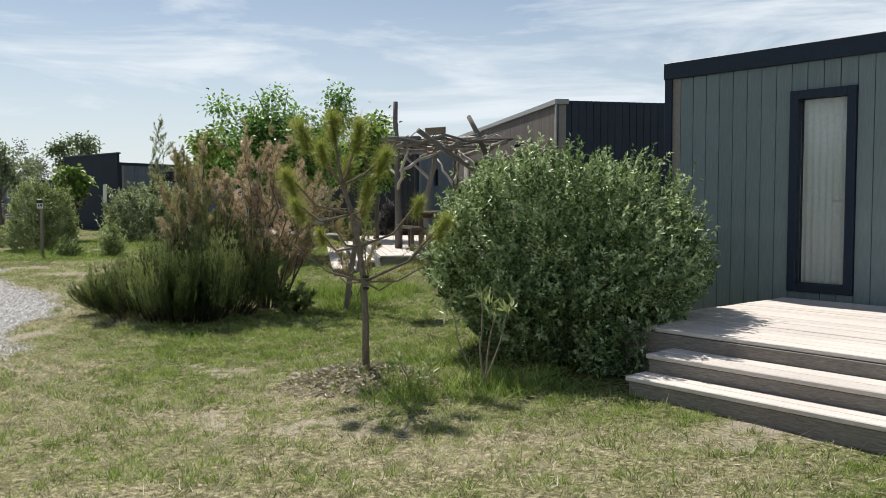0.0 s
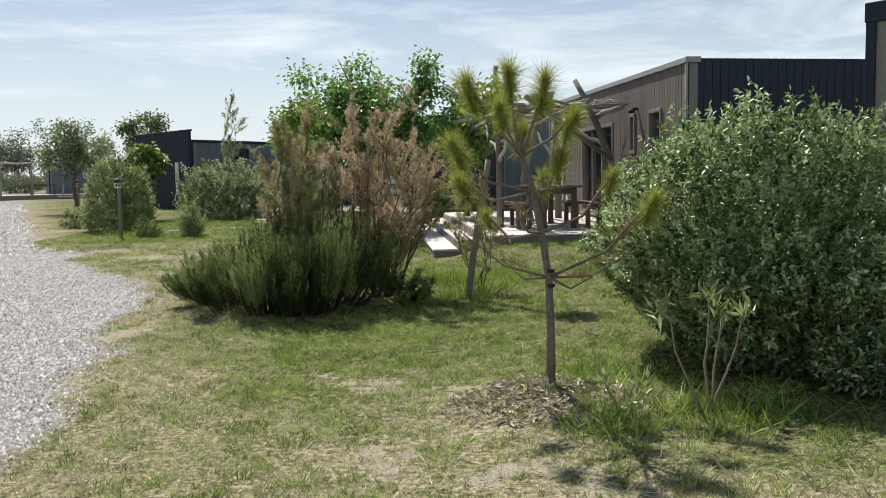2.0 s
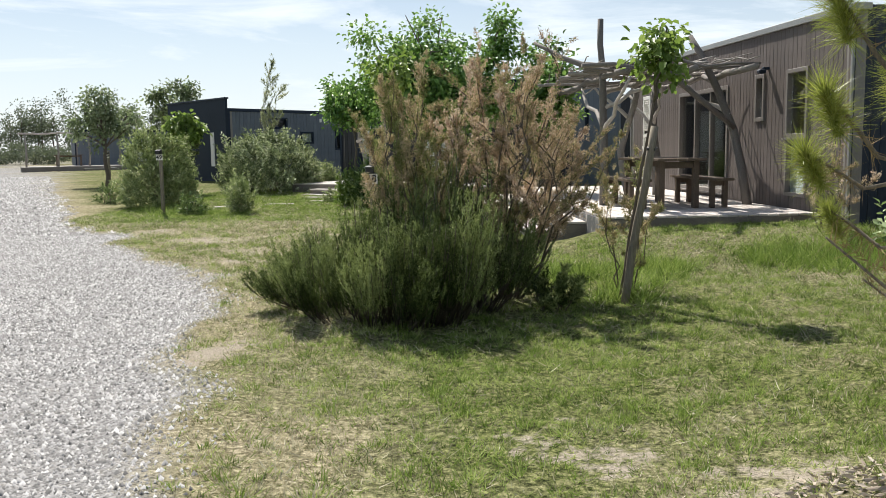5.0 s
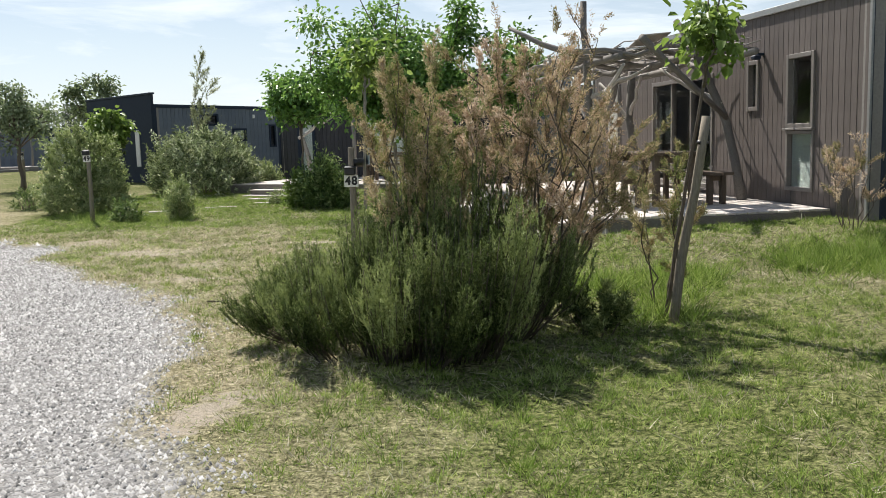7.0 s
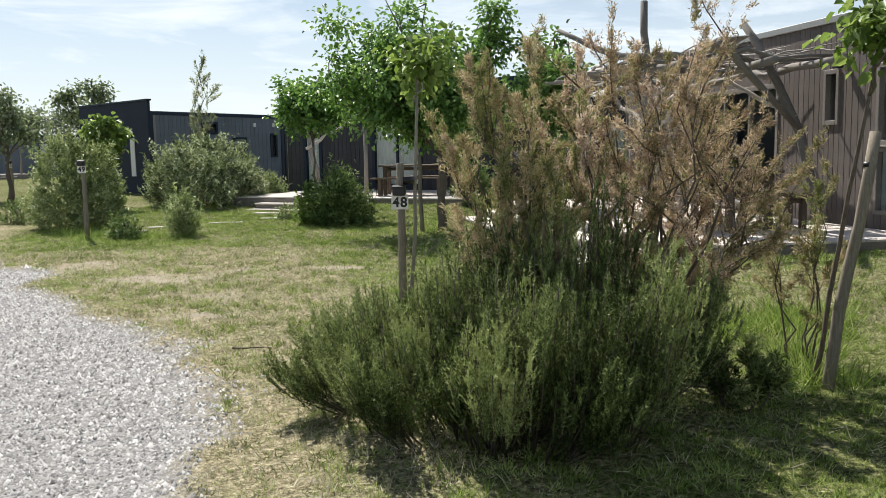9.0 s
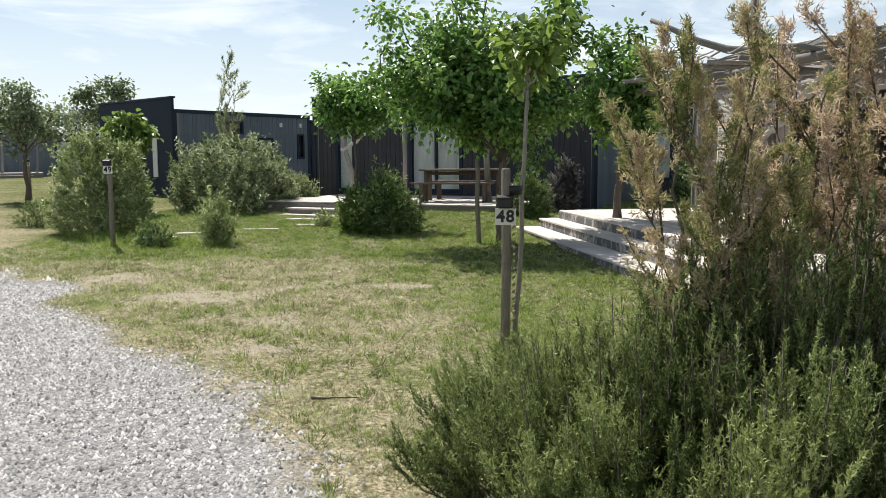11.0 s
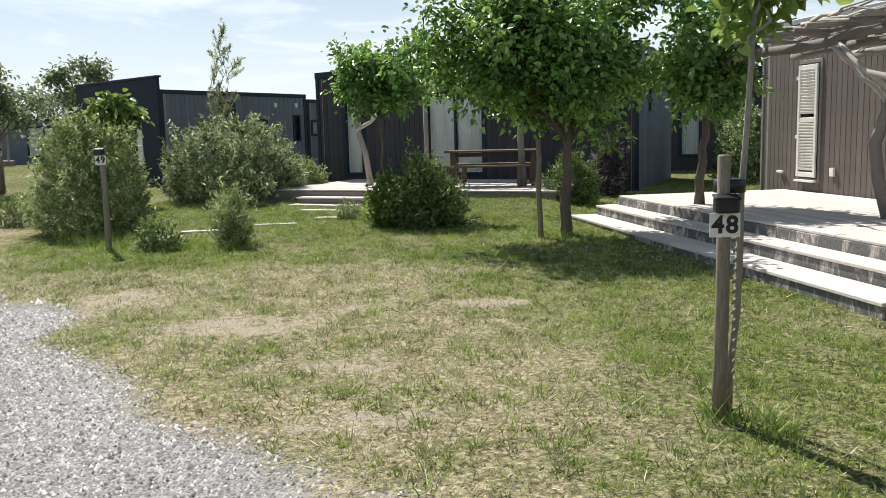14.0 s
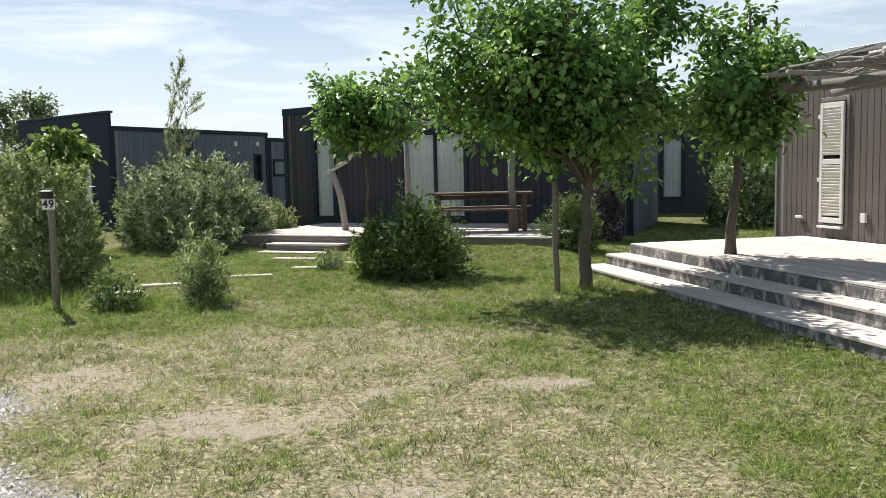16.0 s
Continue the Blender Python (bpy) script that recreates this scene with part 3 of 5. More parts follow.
def house(origin, angle, length, depth, z0, ta, tb, front, right, left, mat, side_mat, step, trim, roof_mat, label, fascia=0.2, group="holiday cabins", edge=0.06):
    h = empty("cabin", origin[0], origin[1], 0, angle, label=label, category="cabin", group=group)
    f = clad_wall(h, "front_wall", Matrix(), length, z0, ta, tb, front, mat, step)
    r = clad_wall(h, "end_wall", Matrix.Translation((length, 0, 0)) @ pose(0, 0, 0, 0, 0, 90), depth, z0, tb, tb - 0.05, right, side_mat, step)
    l = clad_wall(h, "end_wall", Matrix.Translation((0, depth, 0)) @ pose(0, 0, 0, 0, 0, -90), depth, z0, ta - 0.05, ta, left, side_mat, step)
    clad_wall(h, "back_wall", Matrix.Translation((length, depth, 0)) @ pose(0, 0, 0, 0, 0, 180), length, z0, tb - 0.05, ta - 0.05, [], side_mat, 1.2)
    closing(h, length, depth, z0, ta, tb, roof_mat, trim, fascia)
    box("corner_trim", -0.03, -0.03, z0, edge, 0.0, ta - fascia, trim, h)
    box("corner_trim", length - edge, -0.03, z0, length + 0.03, 0.0, tb - fascia, trim, h)
    return h, f, r, l


def deck(origin, angle, x0, x1, y0, y1, z, low, label, steps=(), board=0.14, riser=None):
    """A boarded terrace in a house's own axes, with long shallow steps along its outer side."""
    d = empty("deck", origin[0], origin[1], 0, angle, label=label, category="deck", kind="structure")
    riser = riser or M_STEP
    n = round((y1 - y0) / board)
    w = (y1 - y0) / n
    for i in range(n):
        run = x0
        joints = sorted({x1} | {x0 + (x1 - x0) * (k + 0.33 * (i % 3)) / 3 for k in range(1, 3)})
        for e in joints:
            box("board", run + 0.002, y0 + i * w + 0.004, z - 0.03, e - 0.002, y0 + (i + 1) * w - 0.004, z + random.uniform(-0.003, 0.003), M_DECK, d, bevel=0.005)
            run = e
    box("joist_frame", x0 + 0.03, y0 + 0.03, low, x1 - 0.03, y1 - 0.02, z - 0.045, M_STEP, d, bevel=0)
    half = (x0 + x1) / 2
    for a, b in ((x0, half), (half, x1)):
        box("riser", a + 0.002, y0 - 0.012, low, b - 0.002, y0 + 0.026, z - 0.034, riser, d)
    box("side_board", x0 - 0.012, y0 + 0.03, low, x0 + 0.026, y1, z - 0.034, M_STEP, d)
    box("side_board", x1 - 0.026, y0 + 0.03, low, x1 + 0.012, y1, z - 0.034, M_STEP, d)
    for k, (sx0, sx1, front, sz) in enumerate(steps):
        back = y0 - 0.014 if k == 0 else steps[k - 1][2] - 0.014
        m = 2
        tw = (back - front) / m
        for j in range(m):
            edges = np.linspace(sx0, sx1, 3)
            for a, b in zip(edges, edges[1:]):
                box("tread", a + 0.002, front - 0.02 + j * tw + 0.003, sz - 0.035, b - 0.002, front - 0.02 + (j + 1) * tw + 0.017, sz + random.uniform(-0.003, 0.003), M_DECK, d, bevel=0.006)
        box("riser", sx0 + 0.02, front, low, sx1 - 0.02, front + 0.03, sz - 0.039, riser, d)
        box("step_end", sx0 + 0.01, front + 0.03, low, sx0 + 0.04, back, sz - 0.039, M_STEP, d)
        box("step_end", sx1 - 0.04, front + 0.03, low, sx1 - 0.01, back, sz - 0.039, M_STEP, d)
    return d


# cabin with the curtained glass door
O46, A46 = (2.52, 9.68), -50.4
c46, f46, r46, l46 = house(O46, A46, 8.0, 4.2, 0.15, 3.0, 3.0, [(1.45, 2.10, 0.60, 2.57)], [], [], M_CLAD46, M_NAVY, 0.155, M_TRIM, M_ROOF,
                           "blue-grey boarded cabin with a curtained glass door", 0.16, "")
d46 = glazed(f46, 1.45, 2.10, 0.60, 2.57, M_TRIM, "door", 1, 0.085, False, "curtain", 0.03, "dark-framed glass door with a white curtain")
handle(d46, 1.96, 1.48)
deck(O46, A46, 1.42, 8.0, -2.72, -0.02, 0.53, 0.05, "bleached timber deck with two long steps", [(2.05, 8.0, -3.06, 0.40), (2.05, 8.0, -3.29, 0.27)])

# cabin with the shuttered window and the driftwood pergola
O47, A47 = (0.47, 24.78), math.degrees(math.atan2(-9.99, 1.48))
LEN47 = 10.1
W47 = [(1.14, 1.68, 0.76, 2.60), (3.5, 6.06, 0.62, 2.5), (7.19, 7.53, 1.84, 2.57), (8.29, 8.96, 0.72, 2.56)]
c47, f47, r47, l47 = house(O47, A47, LEN47, 4.6, 0.15, 3.33, 3.21, W47, [(2.2, 2.75, 1.8, 2.4)], [], M_CLAD47, M_NAVY, 0.13, M_TRIM_GREY, M_ROOF,
                           "brown-grey boarded cabin with shutters and glass doors", 0.07, "", 0.02)
glazed(f47, 3.5, 6.06, 0.62, 2.5, M_FRAME_BR, "sliding_door", 3, 0.07, True, "dark", 0.02, "three-leaf glass door in a taupe frame")
glazed(f47, 7.19, 7.53, 1.84, 2.57, M_FRAME_BR, "window", 1, 0.06, False, "dark", 0.03, "narrow taupe-framed window")
glazed(f47, 8.29, 8.96, 1.57, 2.56, M_FRAME_BR, "window", 1, 0.06, True, "dark", 0.03, "tall taupe-framed window")
glazed(f47, 8.29, 8.96, 0.72, 1.535, M_FRAME_BR, "window_panel", 1, 0.05, False, "panel", 0.02, "pale frosted panel under the window")
glazed(r47, 2.2, 2.75, 1.8, 2.4, M_TRIM, "window", 1, 0.05)
sh = new("shuttered_window")
sh.parent = f47
box("window_casing", 1.10, -0.02, 0.70, 1.72, 0.12, 0.76, M_FRAME_BR, sh)
box("window_casing", 1.10, -0.02, 2.60, 1.72, 0.12, 2.66, M_FRAME_BR, sh)
box("window_casing", 1.66, -0.02, 0.76, 1.72, 0.12, 2.60, M_FRAME_BR, sh)
box("shutter_stile", 1.12, -0.055, 0.78, 1.18, -0.02, 2.58, M_WHITE, sh)
box("shutter_stile", 1.58, -0.055, 0.78, 1.64, -0.02, 2.58, M_WHITE, sh)
for z in (0.78, 1.66, 2.50):
    box("shutter_rail", 1.182, -0.052, z, 1.578, -0.022, z + 0.08, M_WHITE, sh)
for z in np.arange(0.885, 2.49, 0.048):
    if not 1.62 < z < 1.75:
        box("slat", 0, 0, 0, 0.392, 0.008, 0.05, M_WHITE, sh, bevel=0.002, turn=pose(1.184, -0.03, float(z), 35))
box("hinge", 1.06, -0.05, 1.4, 1.12, -0.03, 1.46, M_WHITE, sh)
box("hinge", 1.06, -0.05, 2.35, 1.12, -0.03, 2.41, M_WHITE, sh)
box("shutter_dog", 0.55, -0.06, 0.82, 0.72, -0.02, 0.86, M_WHITE, sh)
box("sill", 1.12, -0.09, 0.70, 1.66, -0.03, 0.735, M_WHITE, sh)
box("outlet", 2.02, -0.05, 0.82, 2.12, -0.005, 0.95, M_WHITE, f47, "white outdoor socket")
lamp = new("wall_lamp")
lamp.parent = c47
box("lamp_arm", 7.60, -0.10, 2.62, 7.66, 0.0, 2.66, M_TRIM, lamp)
box("lamp_shade", 7.565, -0.17, 2.56, 7.695, -0.06, 2.63, M_TRIM, lamp, bevel=0.02)
deck(O47, A47, 0.7, 9.4, -2.98, -0.02, 0.54, 0.02, "wide bleached timber deck with two long steps", [(0.62, 8.3, -3.33, 0.39), (0.6, 8.3, -3.77, 0.24)], riser=M_RISER)

# charcoal cabin at the back
O48, A48 = (-8.26, 32.18), math.degrees(math.atan2(-3.58, 7.46))
LEN48 = 8.27
W48 = [(0.72, 1.37, 0.57, 2.70), (3.06, 4.66, 0.57, 2.60)]
c48, f48, r48, l48 = house(O48, A48, LEN48, 4.4, 0.2, 3.22, 3.52, W48, [(1.2, 1.45, 2.0, 2.6)], [], M_CLAD48, M_CLAD49, 0.14, M_TRIM, M_ROOF,
                           "charcoal boarded cabin with white-curtained glass doors", 0.14, "")
d48 = glazed(f48, 0.72, 1.37, 0.57, 2.70, M_TRIM, "door", 1, 0.10, False, "curtain", 0.03, "dark-framed door with a white curtain")
handle(d48, 1.24, 1.6)
glazed(f48, 3.06, 4.66, 0.57, 2.60, M_TRIM, "sliding_door", 2, 0.10, False, "curtain", 0.03, "double glass door with white curtains")
glazed(r48, 1.2, 1.45, 2.0, 2.6, M_TRIM, "window", 1, 0.04)
deck(O48, A48, 1.0, 7.5, -3.72, -0.02, 0.50, 0.05, "pale timber deck with two short steps", [(1.95, 3.55, -4.08, 0.37), (1.95, 3.55, -4.42, 0.24)])

# slate cabin with a raised end
O49, A49 = (-13.2, 35.3), 45.6
W49 = [(1.87, 2.54, 2.31, 2.75), (3.12, 3.74, 1.72, 2.20), (4.77, 5.08, 1.45, 2.34)]
c49, f49, r49, l49 = house(O49, A49, 5.3, 4.0, 0.2, 3.07, 3.0, W49, [], [], M_CLAD49, M_NAVY, 0.16, M_TRIM, M_ROOF, "slate-grey boarded cabin with a raised end wall", 0.1, "")
glazed(f49, *W49[0], M_TRIM, "window", 1, 0.07, False, "dark", 0.03)
glazed(f49, *W49[1], M_TRIM, "window", 1, 0.07, False, "panel", 0.03, "dark-framed window with a pale blind")
glazed(f49, *W49[2], M_TRIM, "window", 1, 0.06, False, "dark", 0.03)
box("raised_end", -0.14, -0.06, 0.2, -0.04, 5.2, 3.43, M_END, c49, "dark raised end wall")
box("parapet_cap", -0.18, -0.10, 3.432, 0.0, 5.24, 3.49, M_TRIM, c49)
box("end_door", -0.17, 0.95, 0.9, -0.142, 1.25, 2.2, M_WHITE, c49, "pale narrow end door")
for x in (4.02, 4.86):
    box("wall_lamp", x, -0.06, 2.58, x + 0.09, 0.0, 2.72, M_WHITE, c49, "small white wall lamp")

# low annexe between the two far cabins
OA = (-9.45, 39.4)
ca, fa, ra, la = house(OA, 45.6, 5.0, 3.0, 0.2, 2.85, 2.75, [(0.12, 0.8, 1.62, 2.18)], [], [], M_CLAD49, M_NAVY, 0.2, M_TRIM, M_ROOF, "low slate-grey cabin with one window", 0.1, "")
glazed(fa, 0.12, 0.8, 1.62, 2.18, M_TRIM, "window", 1, 0.08, False, "panel", 0.03)

# dark cabin seen through the gap
cb, fb, rb, lb = house((0.2, 36.5), -25.6, 9.0, 4.0, 0.2, 3.3, 3.3, [(2.2, 2.9, 0.7, 2.6)], [], [], M_CLAD48, M_NAVY, 0.2, M_TRIM, M_ROOF, "dark boarded cabin behind the shrubs", 0.14, "")
glazed(fb, 2.2, 2.9, 0.7, 2.6, M_TRIM, "door", 1, 0.1, False, "curtain", 0.03)

# ---------------- plants ----------------
def join(chunks):
    vs, fs, n = [], [], 0
    for v, f in chunks:
        vs.append(v)
        fs.append(f + n)
        n += len(v)
    return np.concatenate(vs), np.concatenate(fs)


def tree(x, y, trunk_top, trunk_r, clumps, n_leaf, leaf, mat, label, group="", tilt=(0.0, 0.0), bark=None, clump_r=0.3, n_clump=60, droop=0.35, z=None, fork=0.7):
    """A trunk, limbs out to many leafy clumps, and a crown of single leaves. clumps: ellipsoids (dx, dy, z, rx, ry, rz)."""
    bark = bark or M_BARK
    z0 = gz(x, y) if z is None else z
    t = empty("tree", x, y, z0, 0, label=label, category="tree", group=group)
    top = Vector((tilt[0], tilt[1], trunk_top - z0))
    pts = bend((0, 0, -0.06), top, 7, 0.025 if trunk_r > 0.028 else 0.006)
    rr = [trunk_r * (1.25 if i == 0 else 1 - 0.35 * i / 7) for i in range(8)]
    rods("trunk", [tube(pts, rr, 10, 0.05)], bark, t)
    centers, joints = [], []
    n_lobe = max(6, n_clump // 6)
    weight = np.array([c[3] * c[4] * c[5] for c in clumps])
    for k in range(n_lobe):
        c = clumps[k] if k < len(clumps) else clumps[rng.choice(len(clumps), p=weight / weight.sum())]
        d = unit(rng.normal(size=(1, 3)) + np.array([[0, 0, 0.25]]))[0]
        r = rng.uniform(1.1, 1.42) if rng.random() < 0.3 else rng.uniform(0.55, 1.1)
        tip = Vector((c[0] + d[0] * c[3] * r, c[1] + d[1] * c[4] * r, c[2] - z0 + d[2] * c[5] * r))
        foot = pts[-1] if rng.random() < fork else pts[-2]
        path = bend(foot, tip, 6, 0.09)
        big = trunk_r * (0.5 if k < 6 else 0.3)
        rods("limb", [tube(path, [big * (1 - 0.8 * i / 6) + 0.004 for i in range(7)], 6, 0.05)], bark, t)
        joints += path[2:]
        for j in range(n_clump // n_lobe):
            f = rng.uniform(0.38, 1.03)
            i = min(int(f * 6), 5)
            p = path[i].lerp(path[i + 1], f * 6 - i)
            centers.append(np.array(p) + rng.normal(size=3) * 0.36 * np.array([c[3], c[4], c[5]]) * (1.1 - 0.5 * f))
    centers = np.array(centers)
    centers[:, 2] = np.maximum(centers[:, 2], trunk_top - z0 - 0.2 + 0.3 * rng.random(len(centers)))
    n_clump = len(centers)
    stems = []
    for q in centers:
        near = min(joints, key=lambda p: (p - Vector(q)).length)
        stems.append(tube(bend(near, q, 3, 0.08), [trunk_r * 0.16 + 0.002, trunk_r * 0.13, trunk_r * 0.09, 0.003], 5))
    tagged(rods("twig_growth", stems, bark, t), kind="stuff")
    per = n_leaf // n_clump
    base = np.repeat(centers, per, 0) + rng.normal(size=(per * n_clump, 3)) * clump_r * np.array([0.55, 0.55, 0.42])
    way = base - np.repeat(centers, per, 0) + rng.normal(size=base.shape) * 0.15
    way[:, 2] -= droop * clump_r
    size = leaf * rng.uniform(0.5, 1.25, len(base))
    out = unit(base - centers.mean(0)) * 0.45 + np.array([0, 0, 0.95])
    v, f = leaves(base, way, size, size * 0.80, 0.18, out, True)
    tone = np.repeat(rng.uniform(-0.26, 0.26, n_clump), per)
    tagged(array_mesh("crown", v, f, mat, t, tone=tone), kind="stuff")
    return t


def shoots(origin, way, length, per, leaf, aspect, spread_out=0.9, curl=0.25, face=None):
    """Leafy shoots: leaves set along short curved lines."""
    n = len(origin)
    s = rng.uniform(0.0, 1.0, (n, per, 1))
    way = unit(way)
    w = way[:, None, :] + np.zeros((n, per, 3))
    pos = origin[:, None, :] + w * s * length[:, None, None]
    pos[:, :, 2] += curl * (s[:, :, 0] ** 2) * length[:, None] * rng.uniform(-0.6, 0.8, (n, 1))
    d = w + rng.normal(size=pos.shape) * spread_out
    size = leaf * rng.uniform(0.6, 1.2, n * per)
    return leaves(pos.reshape(-1, 3), d.reshape(-1, 3), size, size * aspect, 0.2, None if face is None else np.repeat(face, per, 0))


def shrub(x, y, rx, ry, height, n_shoot, per, leaf, mat, label, shoot=0.22, aspect=0.42, lump=0.3, flat=0.55, name="shrub", group="", up=0.6, seed=0, stray=0.03, round_xy=0.8, foot=0.9, inner=0.3):
    """A bushy shrub: bare stems inside, leafy shoots over an uneven outline."""
    z0 = gz(x, y)
    s = empty(name, x, y, z0, 0, label=label, category="shrub", group=group)
    stems = []
    for i in range(9):
        a, r = random.uniform(0, 6.28), random.uniform(0.2, 0.6)
        stems.append(tube(bend((0.1 * math.cos(a), 0.1 * math.sin(a), -0.05), (rx * r * math.cos(a), ry * r * math.sin(a), height * random.uniform(0.4, 0.7)), 5, 0.06),
                          [0.016, 0.014, 0.012, 0.010, 0.008, 0.005], 5))
    tagged(rods("stem_growth", stems, M_TWIG, s), kind="stuff")
    th = np.arccos(1 - rng.random(n_shoot) ** 0.85)
    th = np.clip(math.pi / 2 - th, 0, math.pi / 2)
    th = np.where(rng.random(n_shoot) < 0.1, rng.uniform(1.1, 1.57, n_shoot), th)
    az = rng.uniform(-math.pi, math.pi, n_shoot)
    rad, el = np.cos(th) ** round_xy, np.sin(th) ** 0.86
    rad = rad * np.where(el < 0.45, foot + (1 - foot) * (el / 0.45) ** 0.8, 1.0)
    k = 1 + 0.28 * (fbm(np.cos(az) * 5 + el * 3 + 20, np.sin(az) * 5 + el * 5 + seed, 80 + seed, 2) - 0.5) + lump * (fbm(np.cos(az) * 1.5 + 9 + seed, np.sin(az) * 1.5 + el * 2.4 + 5 + seed, 60 + seed, 3) - 0.5) * 2.2
    r = k * np.where(rng.random(n_shoot) > inner, rng.uniform(0.86, 1.0, n_shoot), rng.uniform(0.3, 0.86, n_shoot))
    org = np.stack([np.cos(az) * rad * rx * r, np.sin(az) * rad * ry * r, height * el * (0.25 + 0.75 * r)], 1)
    org[:, 2] = np.maximum(org[:, 2], 0.05)
    d = unit(np.stack([np.cos(az) * rad, np.sin(az) * rad, el], 1))
    way = d * np.array([1, 1, 0.8]) + rng.normal(size=d.shape) * 0.35
    way[:, 2] += up
    ln = shoot * rng.uniform(0.5, 1.25, n_shoot) * np.where(rng.random(n_shoot) < stray, 1.9, 1.0)
    v, f = shoots(org - unit(way) * ln[:, None] * 0.5, way, ln, per, leaf, aspect, face=d * 0.5 + np.array([0, 0, 0.6]))
    tone = np.repeat(rng.uniform(-0.36, 0.36, n_shoot), per)
    tagged(array_mesh("foliage", v, f, mat, s, tone=tone), kind="stuff")
    return s


def needle_bush(x, y, rx, ry, height, n_stem, per, label):
    """Rosemary: many upright, slightly bent stems closely set with short needles."""
    z0 = gz(x, y)
    s = empty("rosemary_bush", x, y, z0, 0, label=label, category="shrub")
    nb = 46
    ba, br = np.arange(nb) * 2.39996 + rng.normal(size=nb) * 0.2, np.sqrt((np.arange(nb) + rng.random(nb)) / nb) * 0.97
    off = np.hypot(br * np.cos(ba) - 0.42, br * np.sin(ba))
    bh = height * (1.0 - 0.52 * np.minimum(off, 1.25) ** 1.1) * rng.uniform(0.68, 1.12, nb)
    bunch = rng.integers(0, nb, n_stem)
    r = br[bunch]
    out = np.stack([np.cos(ba), np.sin(ba), np.zeros(nb)], 1)[bunch]
    foot = out * r[:, None] * np.array([rx, ry, 0]) + rng.normal(size=(n_stem, 3)) * np.array([0.05, 0.05, 0.0])
    foot[:, 1] -= 0.32 * np.minimum(foot[:, 0], 0)
    h = bh[bunch] * rng.uniform(0.66, 1.08, n_stem)
    lean = out * (0.26 * height * r ** 1.4)[:, None] + rng.normal(size=(n_stem, 3)) * np.array([0.08, 0.08, 0.0])
    top = foot + lean + np.stack([np.zeros(n_stem), np.zeros(n_stem), h], 1)
    side = 18
    u = 0.22 + 0.78 * np.sort(rng.random((n_stem, side)), 1)[:, :, None]
    p = foot[:, None] + lean[:, None] * np.sqrt(u) + np.array([0, 0, 1.0]) * (h[:, None, None] * u)
    axis = unit(lean * 0.5 + np.stack([np.zeros(n_stem), np.zeros(n_stem), h], 1))
    turn_out = rng.normal(size=(n_stem, side, 3)) * np.array([1, 1, 0.25])
    branch = unit((axis[:, None] * 1.1 + turn_out * 0.27).reshape(-1, 3)).reshape(n_stem, side, 3)
    reach = (0.06 + 0.15 * (1 - u)) * rng.uniform(0.6, 1.2, (n_stem, side, 1))
    v01 = rng.random((n_stem, side, per, 1))
    q = p[:, :, None] + branch[:, :, None] * reach[:, :, None] * v01
    way = branch[:, :, None] * 0.9 + rng.normal(size=q.shape) * 0.55
    count = n_stem * side * per
    v, f = blades(q.reshape(-1, 3), way.reshape(-1, 3), rng.uniform(0.013, 0.026, count), 0.0058)
    # tone falls towards each stem's foot, painting in the shade inside the bush
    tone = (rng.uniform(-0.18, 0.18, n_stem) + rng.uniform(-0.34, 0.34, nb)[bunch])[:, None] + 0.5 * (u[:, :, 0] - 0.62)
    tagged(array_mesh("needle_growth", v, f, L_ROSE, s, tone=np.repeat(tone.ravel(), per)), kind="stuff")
    stems = [tube([foot[i], foot[i] * 0.5 + top[i] * 0.5 + lean[i] * 0.2, top[i]], [0.006, 0.004, 0.002], 4) for i in range(0, n_stem, 3)]
    tagged(rods("stem_growth", stems, M_BARK, s), kind="stuff")
    return s


